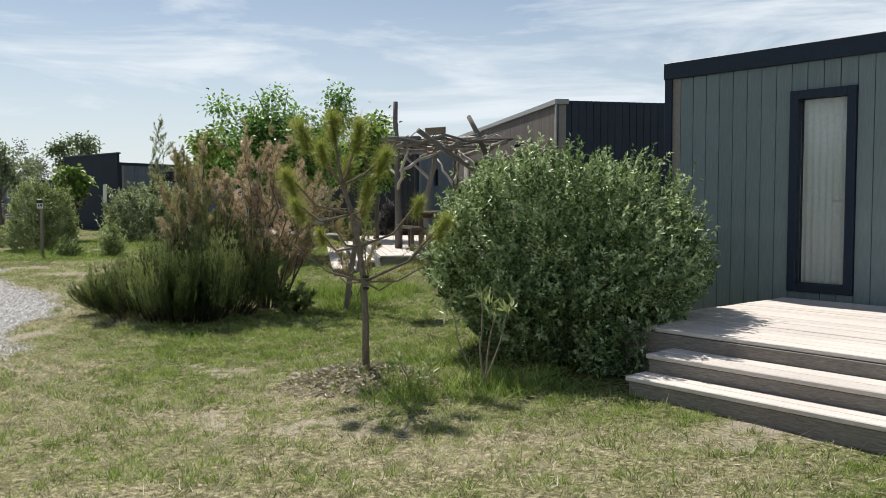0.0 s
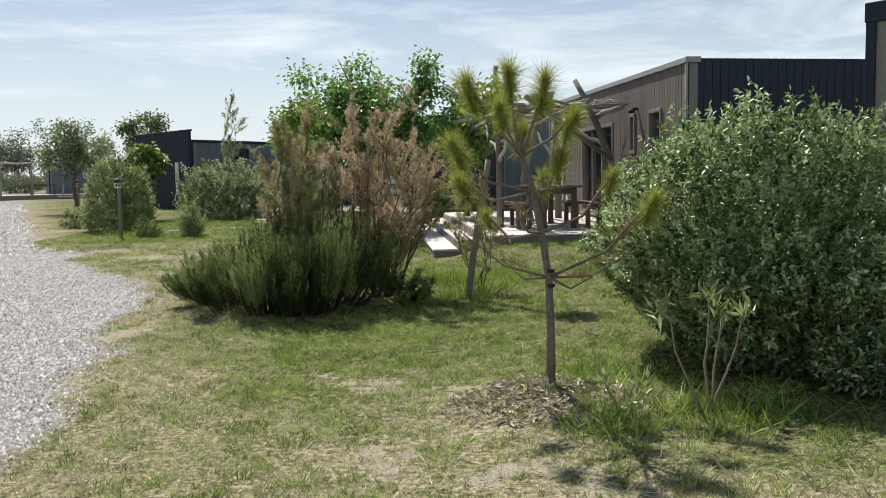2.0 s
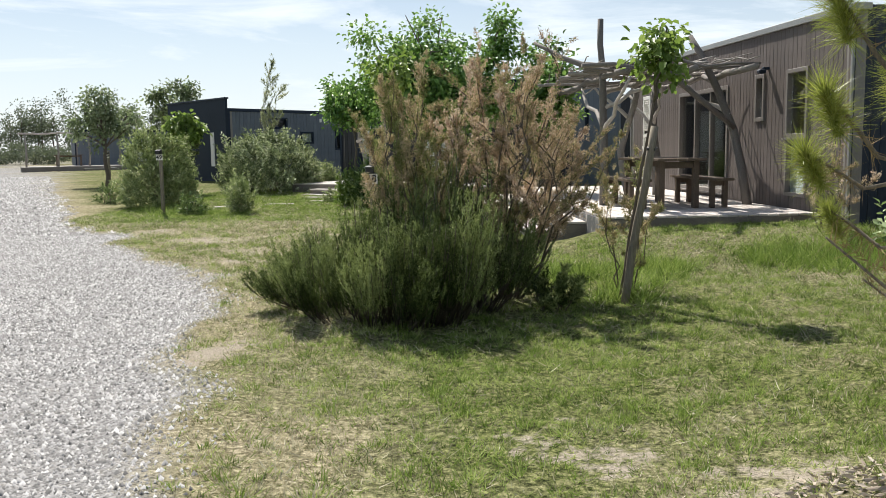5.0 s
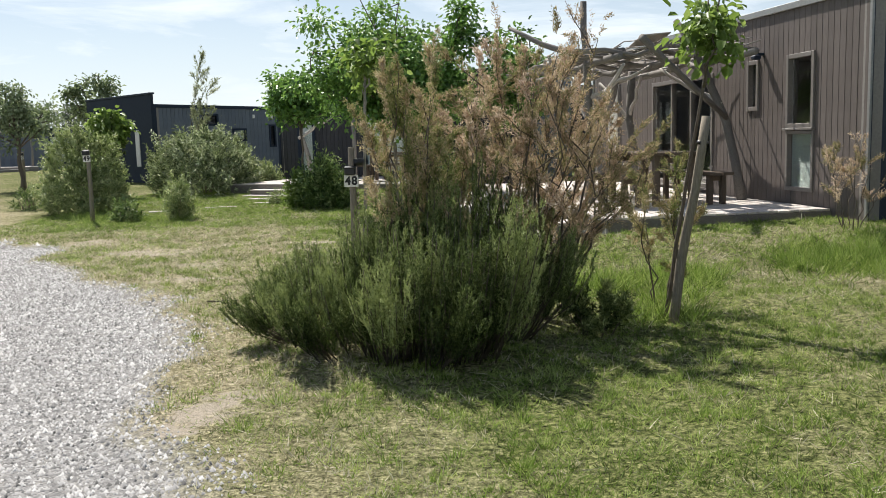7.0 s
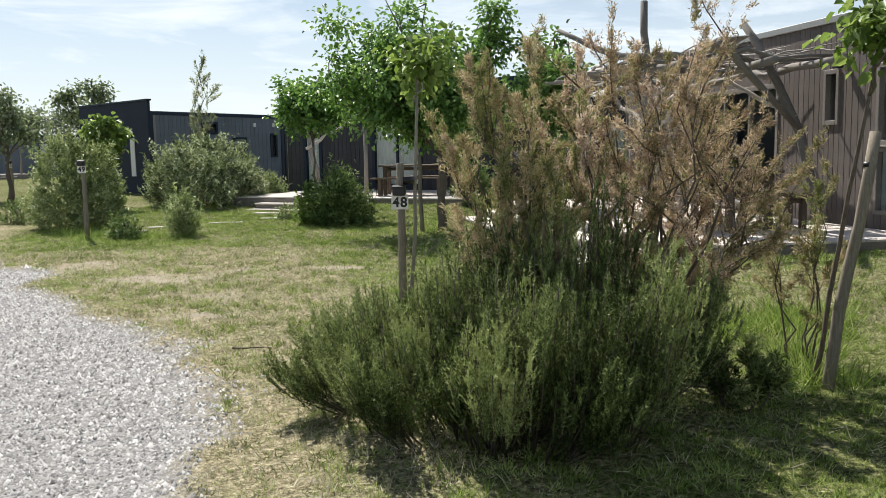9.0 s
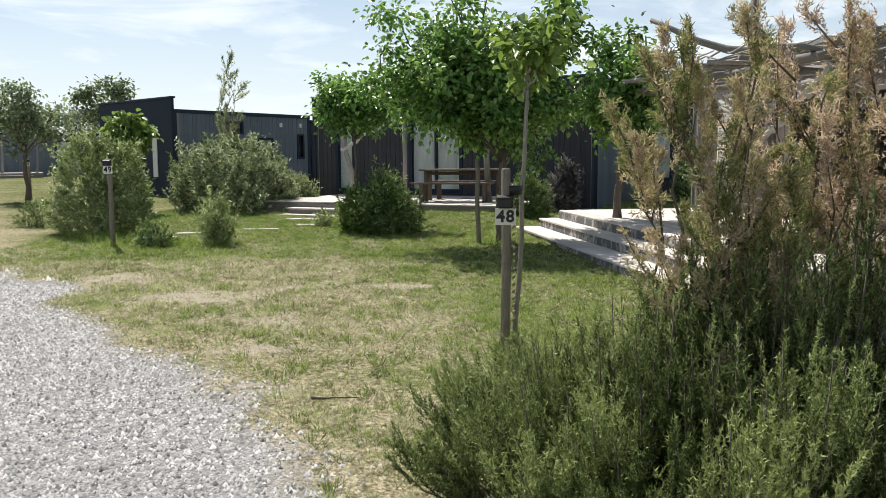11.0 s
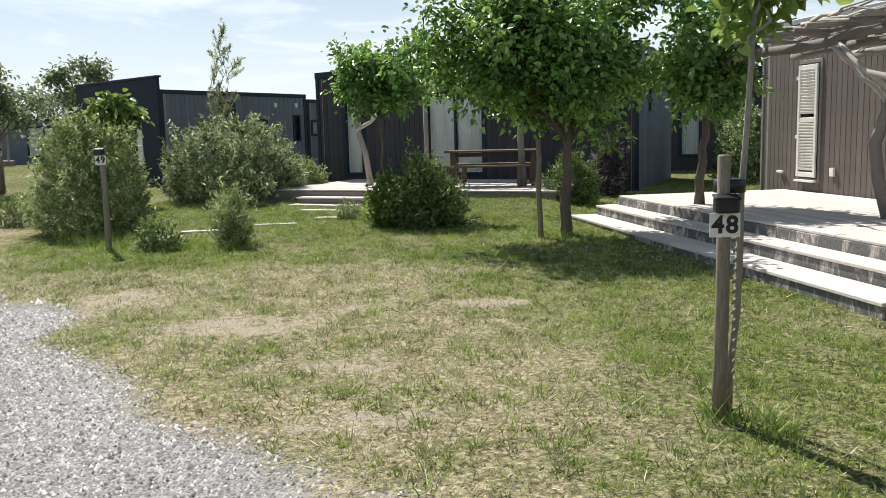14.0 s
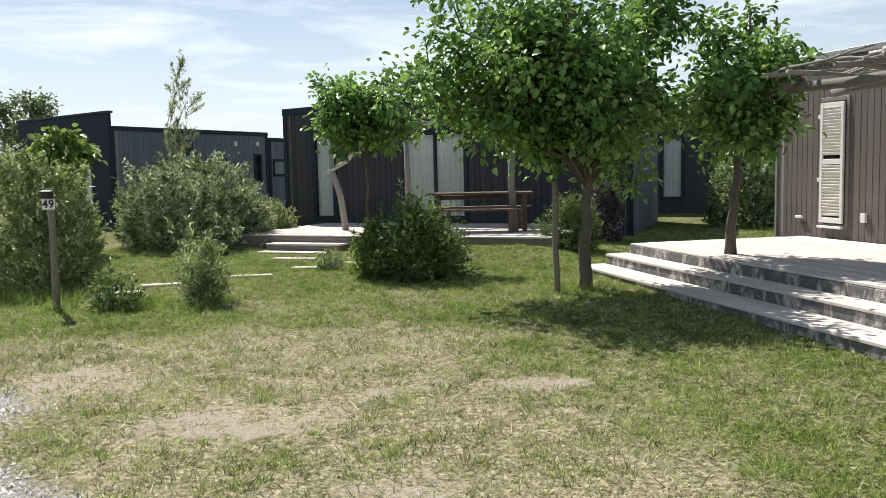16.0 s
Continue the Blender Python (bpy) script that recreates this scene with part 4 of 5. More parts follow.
def feathery(x, y, rx, ry, z_lo, height, n_main, n_spray, per, mat, label, lean=(0, 0), name="tamarisk", thick=0.016, fine=(0.045, 0.009), up=0.8, plume=1.0):
    """Tamarisk: arching bare branches with sprays of very fine twigs."""
    z0 = gz(x, y)
    s = empty(name, x, y, z0, 0, label=label, category="shrub")
    lines, plumes = [], []
    for i in range(n_main):
        a, r = i * 2.39996 + random.uniform(-0.4, 0.4), math.sqrt((i + 0.5) / n_main)
        tip = Vector((lean[0] + rx * r * math.cos(a), lean[1] + ry * r * math.sin(a), height * random.uniform(0.62, 1.06) * (1 - 0.26 * r * r)))
        path = bend((0.08 * math.cos(a), 0.08 * math.sin(a), -0.04), tip, 7, 0.07)
        rods("branch", [tube(path, [thick * (1 - 0.12 * k) for k in range(8)], 5)], M_BARK, s)
        lines.append(path)
        plumes.append((path[5], path[7] + (path[7] - path[5]) * 0.35))
    shortest = max(0.12, z_lo / height)
    twigs = []
    for path in lines:
        for j in range(5):
            k = random.uniform(shortest, 0.95) * 6.99
            p = path[int(k)].lerp(path[int(k) + 1], k - int(k))
            way = (path[7] - path[4]).normalized() * 0.6 + Vector((random.gauss(0, 0.5), random.gauss(0, 0.5), random.uniform(0.0, 0.5) * up))
            tip = p + way.normalized() * random.uniform(0.22, 0.55) * plume * min(1.2, height / 2.2)
            twigs.append(tube(bend(p, tip, 3, 0.05), [thick * 0.4, thick * 0.32, thick * 0.24, 0.002], 4))
            plumes.append((p, tip))
    tagged(rods("twig_growth", twigs, M_BARK, s), kind="stuff")
    foot, head = np.array([p for p, _ in plumes]), np.array([q for _, q in plumes])
    pick = rng.integers(0, len(plumes), n_spray)
    u = rng.random((n_spray, 1)) ** 0.8
    org = foot[pick] * (1 - u) + head[pick] * u
    way = unit(unit(head - foot)[pick] * 1.0 + rng.normal(size=(n_spray, 3)) * 0.42 + np.array([0, 0, 0.12 * up]))
    ln = ((0.05 + 0.15 * (1 - u[:, 0])) * rng.uniform(0.6, 1.3, n_spray)) * plume * max(0.7, min(1.5, height / 2.2))
    u = rng.random((n_spray, per, 1))
    p = org[:, None] + way[:, None] * ln[:, None, None] * u + rng.normal(size=(n_spray, per, 3)) * 0.010
    d = way[:, None] * 0.9 + rng.normal(size=p.shape) * 0.6
    v, f = blades(p.reshape(-1, 3), d.reshape(-1, 3), fine[0] * rng.uniform(0.5, 1.3, n_spray * per), fine[1])
    tone = np.repeat(rng.uniform(-0.32, 0.32, len(plumes))[pick] + rng.uniform(-0.1, 0.1, n_spray), per)
    tagged(array_mesh("spray_growth", v, f, mat, s, tone=tone), kind="stuff")
    return s


# young pine on its mound
def pine(x, y):
    z0 = gz(x, y) - 0.03
    t = empty("pine_tree", x, y, z0, 0, label="young pine with long-needled tufts on a mulch mound", category="tree")
    stem = [(0, 0, -0.05), (0.0, 0, 0.35), (-0.01, 0.0, 0.68), (-0.05, 0.01, 0.95), (-0.10, 0.02, 1.2), (-0.17, 0.02, 1.42), (-0.21, 0.03, 1.62), (-0.24, 0.03, 1.92)]
    rods("trunk", [tube(stem, [0.032, 0.026, 0.023, 0.022, 0.02, 0.017, 0.012, 0.008], 9, 0.06)], M_BARK_PINE, t)
    # tip of each shoot, where it leaves the stem, size of its tuft
    tips = [((-0.24, 0.03, 1.93), 7, 1.0), ((-0.50, 0.05, 1.87), 5, 1.0), ((-0.03, -0.10, 1.86), 5, 1.0), ((0.16, 0.10, 1.66), 5, 0.95), ((-0.58, -0.12, 1.50), 4, 0.9),
            ((-0.56, 0.15, 1.28), 4, 0.85), ((0.62, -0.05, 1.15), 2, 0.85), ((-0.30, -0.25, 1.70), 5, 0.8), ((-0.16, 0.30, 1.60), 5, 0.9), ((0.05, -0.28, 1.42), 4, 0.75),
            ((0.42, 0.28, 1.30), 3, 0.7), ((-0.40, 0.34, 1.05), 3, 0.65), ((-0.02, 0.30, 1.30), 4, 0.7)]
    limbs, chunks, dry = [], [], []
    for tip, k, size in tips:
        foot = Vector(stem[k])
        tip = Vector(tip)
        mid = foot.lerp(tip, 0.55) - Vector((0, 0, 0.10 if k < 5 else 0.03))
        limbs.append(tube([foot, foot.lerp(mid, 0.5), mid, mid.lerp(tip, 0.6) + Vector((0, 0, 0.01)), tip], [0.012, 0.010, 0.0085, 0.007, 0.005], 6))
        n = int(900 * size)
        grow = (tip - mid).normalized() * 0.6 + Vector((0, 0, 0.6))
        u = rng.random((n, 1)) ** 1.2
        base = np.array(tip) - np.array(grow) * 0.17 * size * u + rng.normal(size=(n, 3)) * 0.006
        way = np.array(grow)[None] * (0.25 + 0.9 * (1 - u)) + rng.normal(size=(n, 3)) * 0.95
        chunks.append(blades(base, way, rng.uniform(0.10, 0.17, n) * size, 0.0034))
        n = 70
        u = rng.random((n, 1))
        base = np.array(mid) * (1 - u) + np.array(tip) * u
        dry.append(blades(base, rng.normal(size=(n, 3)) + np.array([0, 0, -0.5]), rng.uniform(0.06, 0.12, n), 0.0035))
    # low bare side branches
    for tip, k in (((-0.55, -0.1, 0.98), 2), ((0.50, 0.08, 0.82), 2), ((-0.30, 0.20, 0.78), 2), ((0.24, -0.16, 0.70), 2), ((0.65, -0.05, 1.12), 2), ((-0.22, -0.2, 1.12), 3)):
        foot, tip = Vector(stem[k]), Vector(tip)
        mid = foot.lerp(tip, 0.5) - Vector((0, 0, 0.07))
        limbs.append(tube([foot, foot.lerp(mid, 0.5), mid, tip], [0.011, 0.009, 0.007, 0.004], 6))
        n = 90
        u = 0.45 + 0.55 * rng.random((n, 1))
        base = np.array(foot) * (1 - u) + np.array(tip) * u
        dry.append(blades(base, rng.normal(size=(n, 3)) * 0.7 + np.array([0, 0, 0.5]), rng.uniform(0.06, 0.12, n), 0.0038))
    for one in limbs:
        rods("limb", [one], M_BARK_PINE, t)
    for one in chunks:
        array_mesh("needle_tuft", *one, L_PINE, t)
    tagged(array_mesh("dry_needle_growth", *join(dry), L_DRYPINE, t, "browned needles along the branches"), kind="stuff")
    for z in (0.62, 0.71):
        rods("tie", [tube([(0.0, 0, z), (0.0, 0, z + 0.02)], [0.029, 0.029], 10)], M_BLACK, t)
    return t


pine(-0.6, 6.62)

# mulch round the pine
n = 1500
a, r = rng.uniform(0, 2 * math.pi, n), np.sqrt(rng.random(n))
mx, my = -0.68 + np.cos(a) * r ** 1.2 * 0.6, 6.56 + np.sin(a) * r ** 1.2 * 0.46
mb = np.stack([mx, my, ground_z(mx, my) + rng.uniform(0.0, 0.03, n)], 1)
md = rng.normal(size=(n, 3)) * np.array([1, 1, 0.3])
mlen = rng.uniform(0.015, 0.06, n)
mulch = array_mesh("mulch", *leaves(mb, md, mlen, mlen * 0.35, 0.1), L_MULCH)
tagged(mulch, "brown bark mulch heaped under the pine", "mulch", kind="stuff")

# big shrub by the first deck
shrub(1.08, 7.80, 1.26, 1.36, 1.56, 6800, 19, 0.05, L_BUSH, "large rounded evergreen shrub beside the deck", 0.20, 0.44, 0.38, 0.5, seed=1, stray=0.14, round_xy=0.66, foot=0.42, inner=0.45)
shrub(1.45, 6.82, 0.40, 0.34, 0.62, 520, 19, 0.05, L_BUSH, "low evergreen side growth at the deck corner", 0.2, 0.44, 0.3, seed=21, stray=0.1, foot=0.7)

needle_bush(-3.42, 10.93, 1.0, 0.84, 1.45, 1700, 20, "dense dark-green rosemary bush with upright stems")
feathery(-2.36, 11.6, 0.92, 0.7, 0.7, 2.55, 22, 2000, 40, L_TAMA, "tall faded brown tamarisk behind the rosemary", (0.12, 0.05), fine=(0.03, 0.0085), up=1.1)
feathery(-3.18, 11.35, 0.50, 0.4, 0.85, 2.05, 13, 1200, 40, L_TAMA2, "lower yellow-brown tamarisk rising out of the rosemary", (-0.05, 0.0), fine=(0.03, 0.008), up=1.2)
feathery(-1.2, 11.95, 0.28, 0.28, 0.35, 1.42, 6, 320, 30, L_TAMA2, "thin half-dry tamarisk sapling in the grass", name="sapling", thick=0.009, fine=(0.03, 0.008))
feathery(1.55, 14.35, 0.5, 0.3, 0.4, 1.15, 7, 260, 24, L_TAMA, "sparse dry sapling by the cabin corner", name="sapling", thick=0.008, fine=(0.03, 0.008))
feathery(-1.95, 11.0, 0.3, 0.3, 0.1, 0.36, 10, 260, 30, L_ROSE, "low sprawling shrub beside the rosemary", name="low_shrub", thick=0.008, fine=(0.05, 0.012))

# young staked tree
ty = tree(-1.33, 11.42, 2.22, 0.017, [(0.38, 0.0, 2.42, 0.28, 0.28, 0.14)], 480, 0.085, L_LIME, "young tree with a thin trunk and a small leafy head", tilt=(0.36, 0.02), clump_r=0.16, n_clump=14, droop=0.8)
stk = empty("stake", -1.30, 11.30, gz(-1.3, 11.3), 0, label="leaning rough wooden stake supporting the young tree", category="stake")
rods("pole", [tube(bend((0, 0, -0.1), (0.27, 0.02, 1.62), 6, 0.012), [0.041, 0.039, 0.038, 0.037, 0.036, 0.036, 0.035], 10, 0.04)], M_POST, stk)
rods("tie", [tube([(0.235, 0.02, 1.40), (0.24, 0.02, 1.43)], [0.042, 0.042], 10), tube([(0.24, 0.0, 1.415), (0.31, 0.1, 1.42)], [0.008, 0.008], 5)], M_BLACK, stk)

# mulberries round the decks
tree(-3.63, 21.5, 1.65, 0.085, [(-0.2, 0.1, 3.15, 1.2, 1.1, 1.0), (-0.25, 0, 2.6, 1.25, 1.0, 0.32), (-0.9, 0, 3.0, 0.6, 0.6, 0.6), (-2.0, 0, 3.25, 0.32, 0.25, 0.2), (1.05, 0.3, 3.9, 0.12, 0.12, 0.6)], 23000, 0.095, L_MULB, "spreading leafy tree casting shade on the lawn", "leafy trees", clump_r=0.30, n_clump=180, tilt=(0.06, 0.0), droop=0.2)
tree(-1.68, 21.66, 1.95, 0.07, [(-0.22, -0.4, 3.0, 0.55, 0.6, 0.8), (0.0, -0.3, 2.35, 0.45, 0.45, 0.25)], 6000, 0.10, L_MULB, "leafy tree growing through the deck", "leafy trees", clump_r=0.26, n_clump=62, z=0.545, tilt=(0.06, -0.1), droop=0.2)
tree(-6.3, 24.5, 1.9, 0.03, [(0.05, 0.0, 2.75, 0.82, 0.65, 0.5), (-0.5, 0.0, 3.2, 0.2, 0.2, 0.25)], 4200, 0.10, L_MULB, "slender tree with a low spreading crown", "leafy trees", clump_r=0.23, n_clump=48, droop=0.2)
tree(-17.1, 33.3, 1.9, 0.08, [(-0.6, 0, 3.0, 0.6, 0.6, 0.8), (0.7, 0.2, 2.7, 0.6, 0.6, 0.7), (0, 0, 3.5, 0.4, 0.4, 0.4)], 2600, 0.13, L_FARTREE, "sparse leafy tree by the lane", "far trees", clump_r=0.26, n_clump=54)
tree(-19.7, 46.5, 2.4, 0.10, [(0.8, 0, 4.45, 0.7, 0.6, 0.55), (-0.9, 0, 4.2, 0.6, 0.6, 0.45)], 2200, 0.17, L_FARTREE, "leafy tree behind the slate cabin", "far trees", clump_r=0.32, n_clump=40)
tree(-12.1, 28.3, 1.9, 0.04, [(0, 0, 2.3, 0.40, 0.40, 0.26)], 1700, 0.16, L_LIME, "small round-headed light green tree", clump_r=0.2, n_clump=34, droop=0.8)
feathery(-11.3, 33.4, 0.2, 0.18, 2.2, 4.35, 6, 420, 16, L_PALE, "tall thin silvery sapling before the slate cabin", (0.35, 0), "sapling", 0.02, (0.075, 0.016), 2.6)
feathery(-12.7, 28.6, 0.8, 0.5, 0.6, 2.15, 14, 700, 26, L_ROSE, "feathery olive shrub behind the light green tree", name="shrub", fine=(0.09, 0.02))

tree(-4.0, 14.02, 2.22, 0.022, [(0.12, 0.0, 2.56, 0.20, 0.20, 0.18)], 560, 0.085, L_LIME, "young tree tied to the numbered post", tilt=(0.10, 0.0), bark=M_BARK_PALE, clump_r=0.16, n_clump=22, droop=0.6)
sstk = empty("stake", -3.98, 21.45, gz(-3.98, 21.45), 0, label="thin grey wooden stake beside the tree", category="stake")
rods("pole", [tube(bend((0, 0, -0.1), (-0.03, 0.0, 1.38), 5, 0.012), [0.04, 0.039, 0.038, 0.037, 0.036, 0.035], 9, 0.04)], M_POST, sstk)

# shrubs round the far cabins
shrub(-10.95, 23.6, 0.88, 0.9, 1.66, 1350, 16, 0.085, L_BUSH2, "loose pale-green shrub behind the numbered post", 0.34, 0.36, 0.5, seed=2, stray=0.1)
shrub(-9.85, 29.0, 1.65, 1.4, 1.52, 1700, 16, 0.11, L_BUSH3, "broad grey-green shrub near the charcoal cabin", 0.34, 0.36, 0.5, seed=3, stray=0.12)
shrub(-8.35, 30.4, 0.45, 0.4, 0.7, 260, 16, 0.09, L_BUSH2, "small pale shrub by the deck", 0.3, 0.3, 0.2, seed=4)
shrub(-8.3, 21.5, 0.27, 0.26, 0.66, 170, 16, 0.10, L_BUSH2, "small upright shrub with narrow leaves", 0.46, 0.2, 0.3, seed=5, stray=0.3, up=1.3)
shrub(-5.58, 23.0, 0.54, 0.52, 0.95, 620, 16, 0.10, L_DARK, "dark bushy shrub in the lawn", 0.38, 0.28, 0.5, seed=6, stray=0.3)
shrub(-6.2, 23.3, 0.32, 0.3, 0.75, 260, 14, 0.085, L_LIME, "small light green shrub beside the dark one", 0.25, 0.4, 0.2, seed=7)
shrub(-9.25, 21.2, 0.3, 0.24, 0.36, 80, 14, 0.08, L_DARK, "low spreading plant by the numbered post", 0.28, 0.3, 0.3, seed=8)
shrub(-6.9, 24.4, 0.2, 0.18, 0.25, 60, 12, 0.07, L_BUSH2, "tiny low plant in the lawn", 0.16, 0.3, 0.3, seed=9)
shrub(-12.9, 24.9, 0.4, 0.35, 0.45, 120, 12, 0.07, L_DARK, "low plant beside the lane", 0.2, 0.3, 0.3, seed=10)
shrub(-1.75, 27.5, 0.32, 0.3, 1.05, 210, 18, 0.13, L_PURPLE, "dark purple-leaved plant at the corner of the charcoal cabin", 0.3, 0.25, 0.25, seed=11, stray=0.2)
shrub(-2.75, 26.0, 0.5, 0.45, 0.85, 340, 18, 0.10, L_DARK, "dark narrow-leaved shrub at the deck corner", 0.4, 0.18, 0.25, seed=12)
shrub(2.5, 30.3, 0.95, 0.9, 1.7, 900, 18, 0.09, L_BUSH, "glossy green shrub between the cabins", 0.25, 0.5, 0.3, seed=14)


def seedling(x, y, h, heads, label):
    """Oleander seedling: bare pale stems ending in rosettes of narrow leaves."""
    z0 = gz(x, y)
    s = empty("seedling", x, y, z0, 0, label=label, category="plant")
    st, ch = [], []
    for dx, dy, dz in heads:
        st.append(tube(bend((dx * 0.1, dy * 0.1, -0.02), (dx, dy, dz * h), 5, 0.03), [0.009, 0.008, 0.007, 0.006, 0.005, 0.004], 6))
        n = 16
        base = np.array([[dx, dy, dz * h]]) + rng.normal(size=(n, 3)) * 0.02 - np.array([0, 0, 1]) * rng.uniform(0, 0.09, (n, 1))
        way = rng.normal(size=(n, 3)) * 0.7 + np.array([0, 0, 0.75])
        sz = rng.uniform(0.08, 0.15, n)
        ch.append(leaves(base, way, sz, sz * 0.2, 0.2))
    for one in st:
        rods("stem", [one], M_TWIG, s)
    tagged(array_mesh("foliage", *join(ch), L_BUSH2, s), kind="stuff")


seedling(0.29, 6.37, 0.72, [(-0.26, 0.05, 0.9), (0.0, 0.0, 1.0), (0.10, 0.08, 0.86), (0.20, -0.04, 0.88)], "bare-stemmed seedling with narrow leaves at its tips")
seedling(-0.2, 6.28, 0.22, [(-0.12, 0.0, 1.0), (0.10, 0.05, 0.9), (0.02, -0.08, 0.7)], "small low seedling with yellowish narrow leaves")

# ---------------- numbered posts ----------------
def number_mesh(text, size):
    cu = bpy.data.curves.new("number", "FONT")
    cu.body, cu.size, cu.align_x, cu.align_y, cu.extrude = text, size, "CENTER", "CENTER", 0.0012
    cu.offset = 0.004
    ob = bpy.data.objects.new("number", cu)
    mesh = bpy.data.meshes.new_from_object(ob)
    bpy.data.objects.remove(ob)
    mesh.materials.clear()
    return mesh


def number_post(x, y, text, h, r, sign_z, turn, label):
    z0 = gz(x, y)
    p = empty("number_post", x, y, z0, turn, label=label, category="sign post", group="numbered posts")
    rods("post", [tube([(0, 0, -0.1), (0.0, 0, 0.3), (0.006, 0, 0.7), (0.002, 0, h - 0.01), (0.002, 0, h)], [r * 1.12, r * 1.05, r, r * 0.95, r * 0.8], 14, 0.02)], M_POST, p)
    box("plate", -0.078, -r - 0.012, sign_z, 0.078, -r - 0.006, sign_z + 0.125, M_WHITE, p, "white number plate", bevel=0.002)
    for k, ch in enumerate(text):
        nb = link_mesh("number", number_mesh(ch, 0.125), M_BLACK, p)
        nb.matrix_basis = pose(-0.036 + 0.072 * k, -r - 0.0135, sign_z + 0.062, 90)
    box("lamp_box", -0.06, -r - 0.075, sign_z + 0.13, 0.06, -r + 0.01, sign_z + 0.215, M_BLACK, p, "small black solar lamp", bevel=0.012)
    box("lamp_lid", -0.065, -r - 0.085, 0, 0.065, -r + 0.01, 0.014, M_BLACK, p, bevel=0.004, turn=Matrix.Translation((0, 0, sign_z + 0.218)) @ pose(0, 0, 0, 10))
    return p


number_post(-4.075, 13.93, "48", 1.42, 0.036, 0.995, -6, "weathered post with a white number plate, 48")
number_post(-9.98, 21.4, "49", 1.42, 0.04, 1.18, -8, "grey post with a white number plate, 49")
number_post(-17.6, 34.5, "50", 1.25, 0.05, 1.0, -10, "grey post with a small white plate")
rope = empty("rope", -3.985, 13.95, gz(-3.985, 13.95), 0, label="knotted twine wound up the young trunk", category="rope")
for k in range(15):
    zz = 0.25 + 0.055 * k
    rods("knot", [tube([(-0.036, -0.035, zz), (-0.028, -0.045, zz + 0.012), (-0.02, -0.038, zz + 0.03)], [0.006, 0.011, 0.005], 6)], M_TWIG, rope)
rods("strap", [tube([(-0.04, 0.03, 1.22), (-0.04, 0.03, 1.29)], [0.082, 0.082], 14)], M_BLACK, rope)

# ---------------- picnic tables ----------------
def picnic_table(x, y, z, turn, length, label):
    t = empty("picnic_table", x, y, z, turn, label=label, category="table", group="picnic tables")
    n = 5
    w = 0.76 / n
    for i in range(n):
        box("top_board", -length / 2, -0.38 + i * w + 0.004, 0.71, length / 2, -0.38 + (i + 1) * w - 0.004, 0.75, M_BENCH, t, bevel=0.006)
    for sx in (-1, 1):
        for sy in (-1, 1):
            cx, cy = sx * (length / 2 - 0.16), sy * 0.27
            box("leg", cx - 0.045, cy - 0.045, 0, cx + 0.045, cy + 0.045, 0.708, M_BENCH, t, bevel=0.008)
        cx = sx * (length / 2 - 0.16)
        box("cross_rail", cx - 0.02, -0.222, 0.60, cx + 0.02, 0.222, 0.70, M_BENCH, t)
    box("stretcher", -length / 2 + 0.19, -0.025, 0.61, length / 2 - 0.19, 0.025, 0.69, M_BENCH, t)
    return t


def bench(x, y, z, turn, length, label):
    b = empty("bench", x, y, z, turn, label=label, category="bench", group="benches")
    for i in range(2):
        box("seat_board", -length / 2, -0.15 + 0.152 * i, 0.41, length / 2, -0.15 + 0.152 * i + 0.146, 0.45, M_BENCH, b, bevel=0.006)
    for sx in (-1, 1):
        cx = sx * (length / 2 - 0.22)
        for cy in (-0.10, 0.10):
            box("leg", cx - 0.04, cy - 0.035, 0, cx + 0.04, cy + 0.035, 0.408, M_BENCH, b, bevel=0.006)
        box("cross_rail", cx - 0.018, -0.064, 0.33, cx + 0.018, 0.064, 0.40, M_BENCH, b)
    return b


def place(o, angle, x, y):
    a = radians(angle)
    return o[0] + x * math.cos(a) - y * math.sin(a), o[1] + x * math.sin(a) + y * math.cos(a)


tx, tyy = place(O47, A47, 7.35, -1.6)
picnic_table(tx, tyy, 0.543, A47 + 4, 1.8, "dark brown wooden picnic table on the deck")
for off in (-0.62, 0.62):
    bx, by = place(O47, A47, 7.45, -1.6 + off)
    bench(bx, by, 0.543, A47 + 4, 1.75, "dark brown wooden bench beside the table")
picnic_table(-4.1, 27.75, 0.504, -8, 2.0, "dark brown wooden picnic table before the cabin")
bench(-4.35, 27.2, 0.504, -8, 1.9, "dark brown wooden bench beside the table")
bench(-3.95, 28.4, 0.504, -8, 1.9, "dark brown wooden bench beside the table")

# ---------------- driftwood pergolas ----------------
def crooked(name, a, b, r0, r1, mat, parent, n=7, amount=0.035, sides=7, label=""):
    pts = bend(a, b, n, amount)
    return rods(name, [tube(pts, [r0 + (r1 - r0) * i / n for i in range(n + 1)], sides, 0.10)], mat, parent, label)


def path_rod(name, pts, r0, r1, mat, parent, label=""):
    n = len(pts) - 1
    return rods(name, [tube(pts, [r0 + (r1 - r0) * i / n for i in range(n + 1)], 9, 0.07)], mat, parent, label)


pg = empty("pergola", O47[0], O47[1], 0, A47, label="rustic pergola of grey driftwood poles over the deck", category="pergola")
path_rod("post", [(7.1, -2.44, 0.54), (7.12, -2.44, 1.3), (7.08, -2.45, 2.0), (7.06, -2.46, 2.7), (6.98, -2.48, 3.1), (6.95, -2.47, 3.5)], 0.072, 0.045, M_DRIFT, pg)
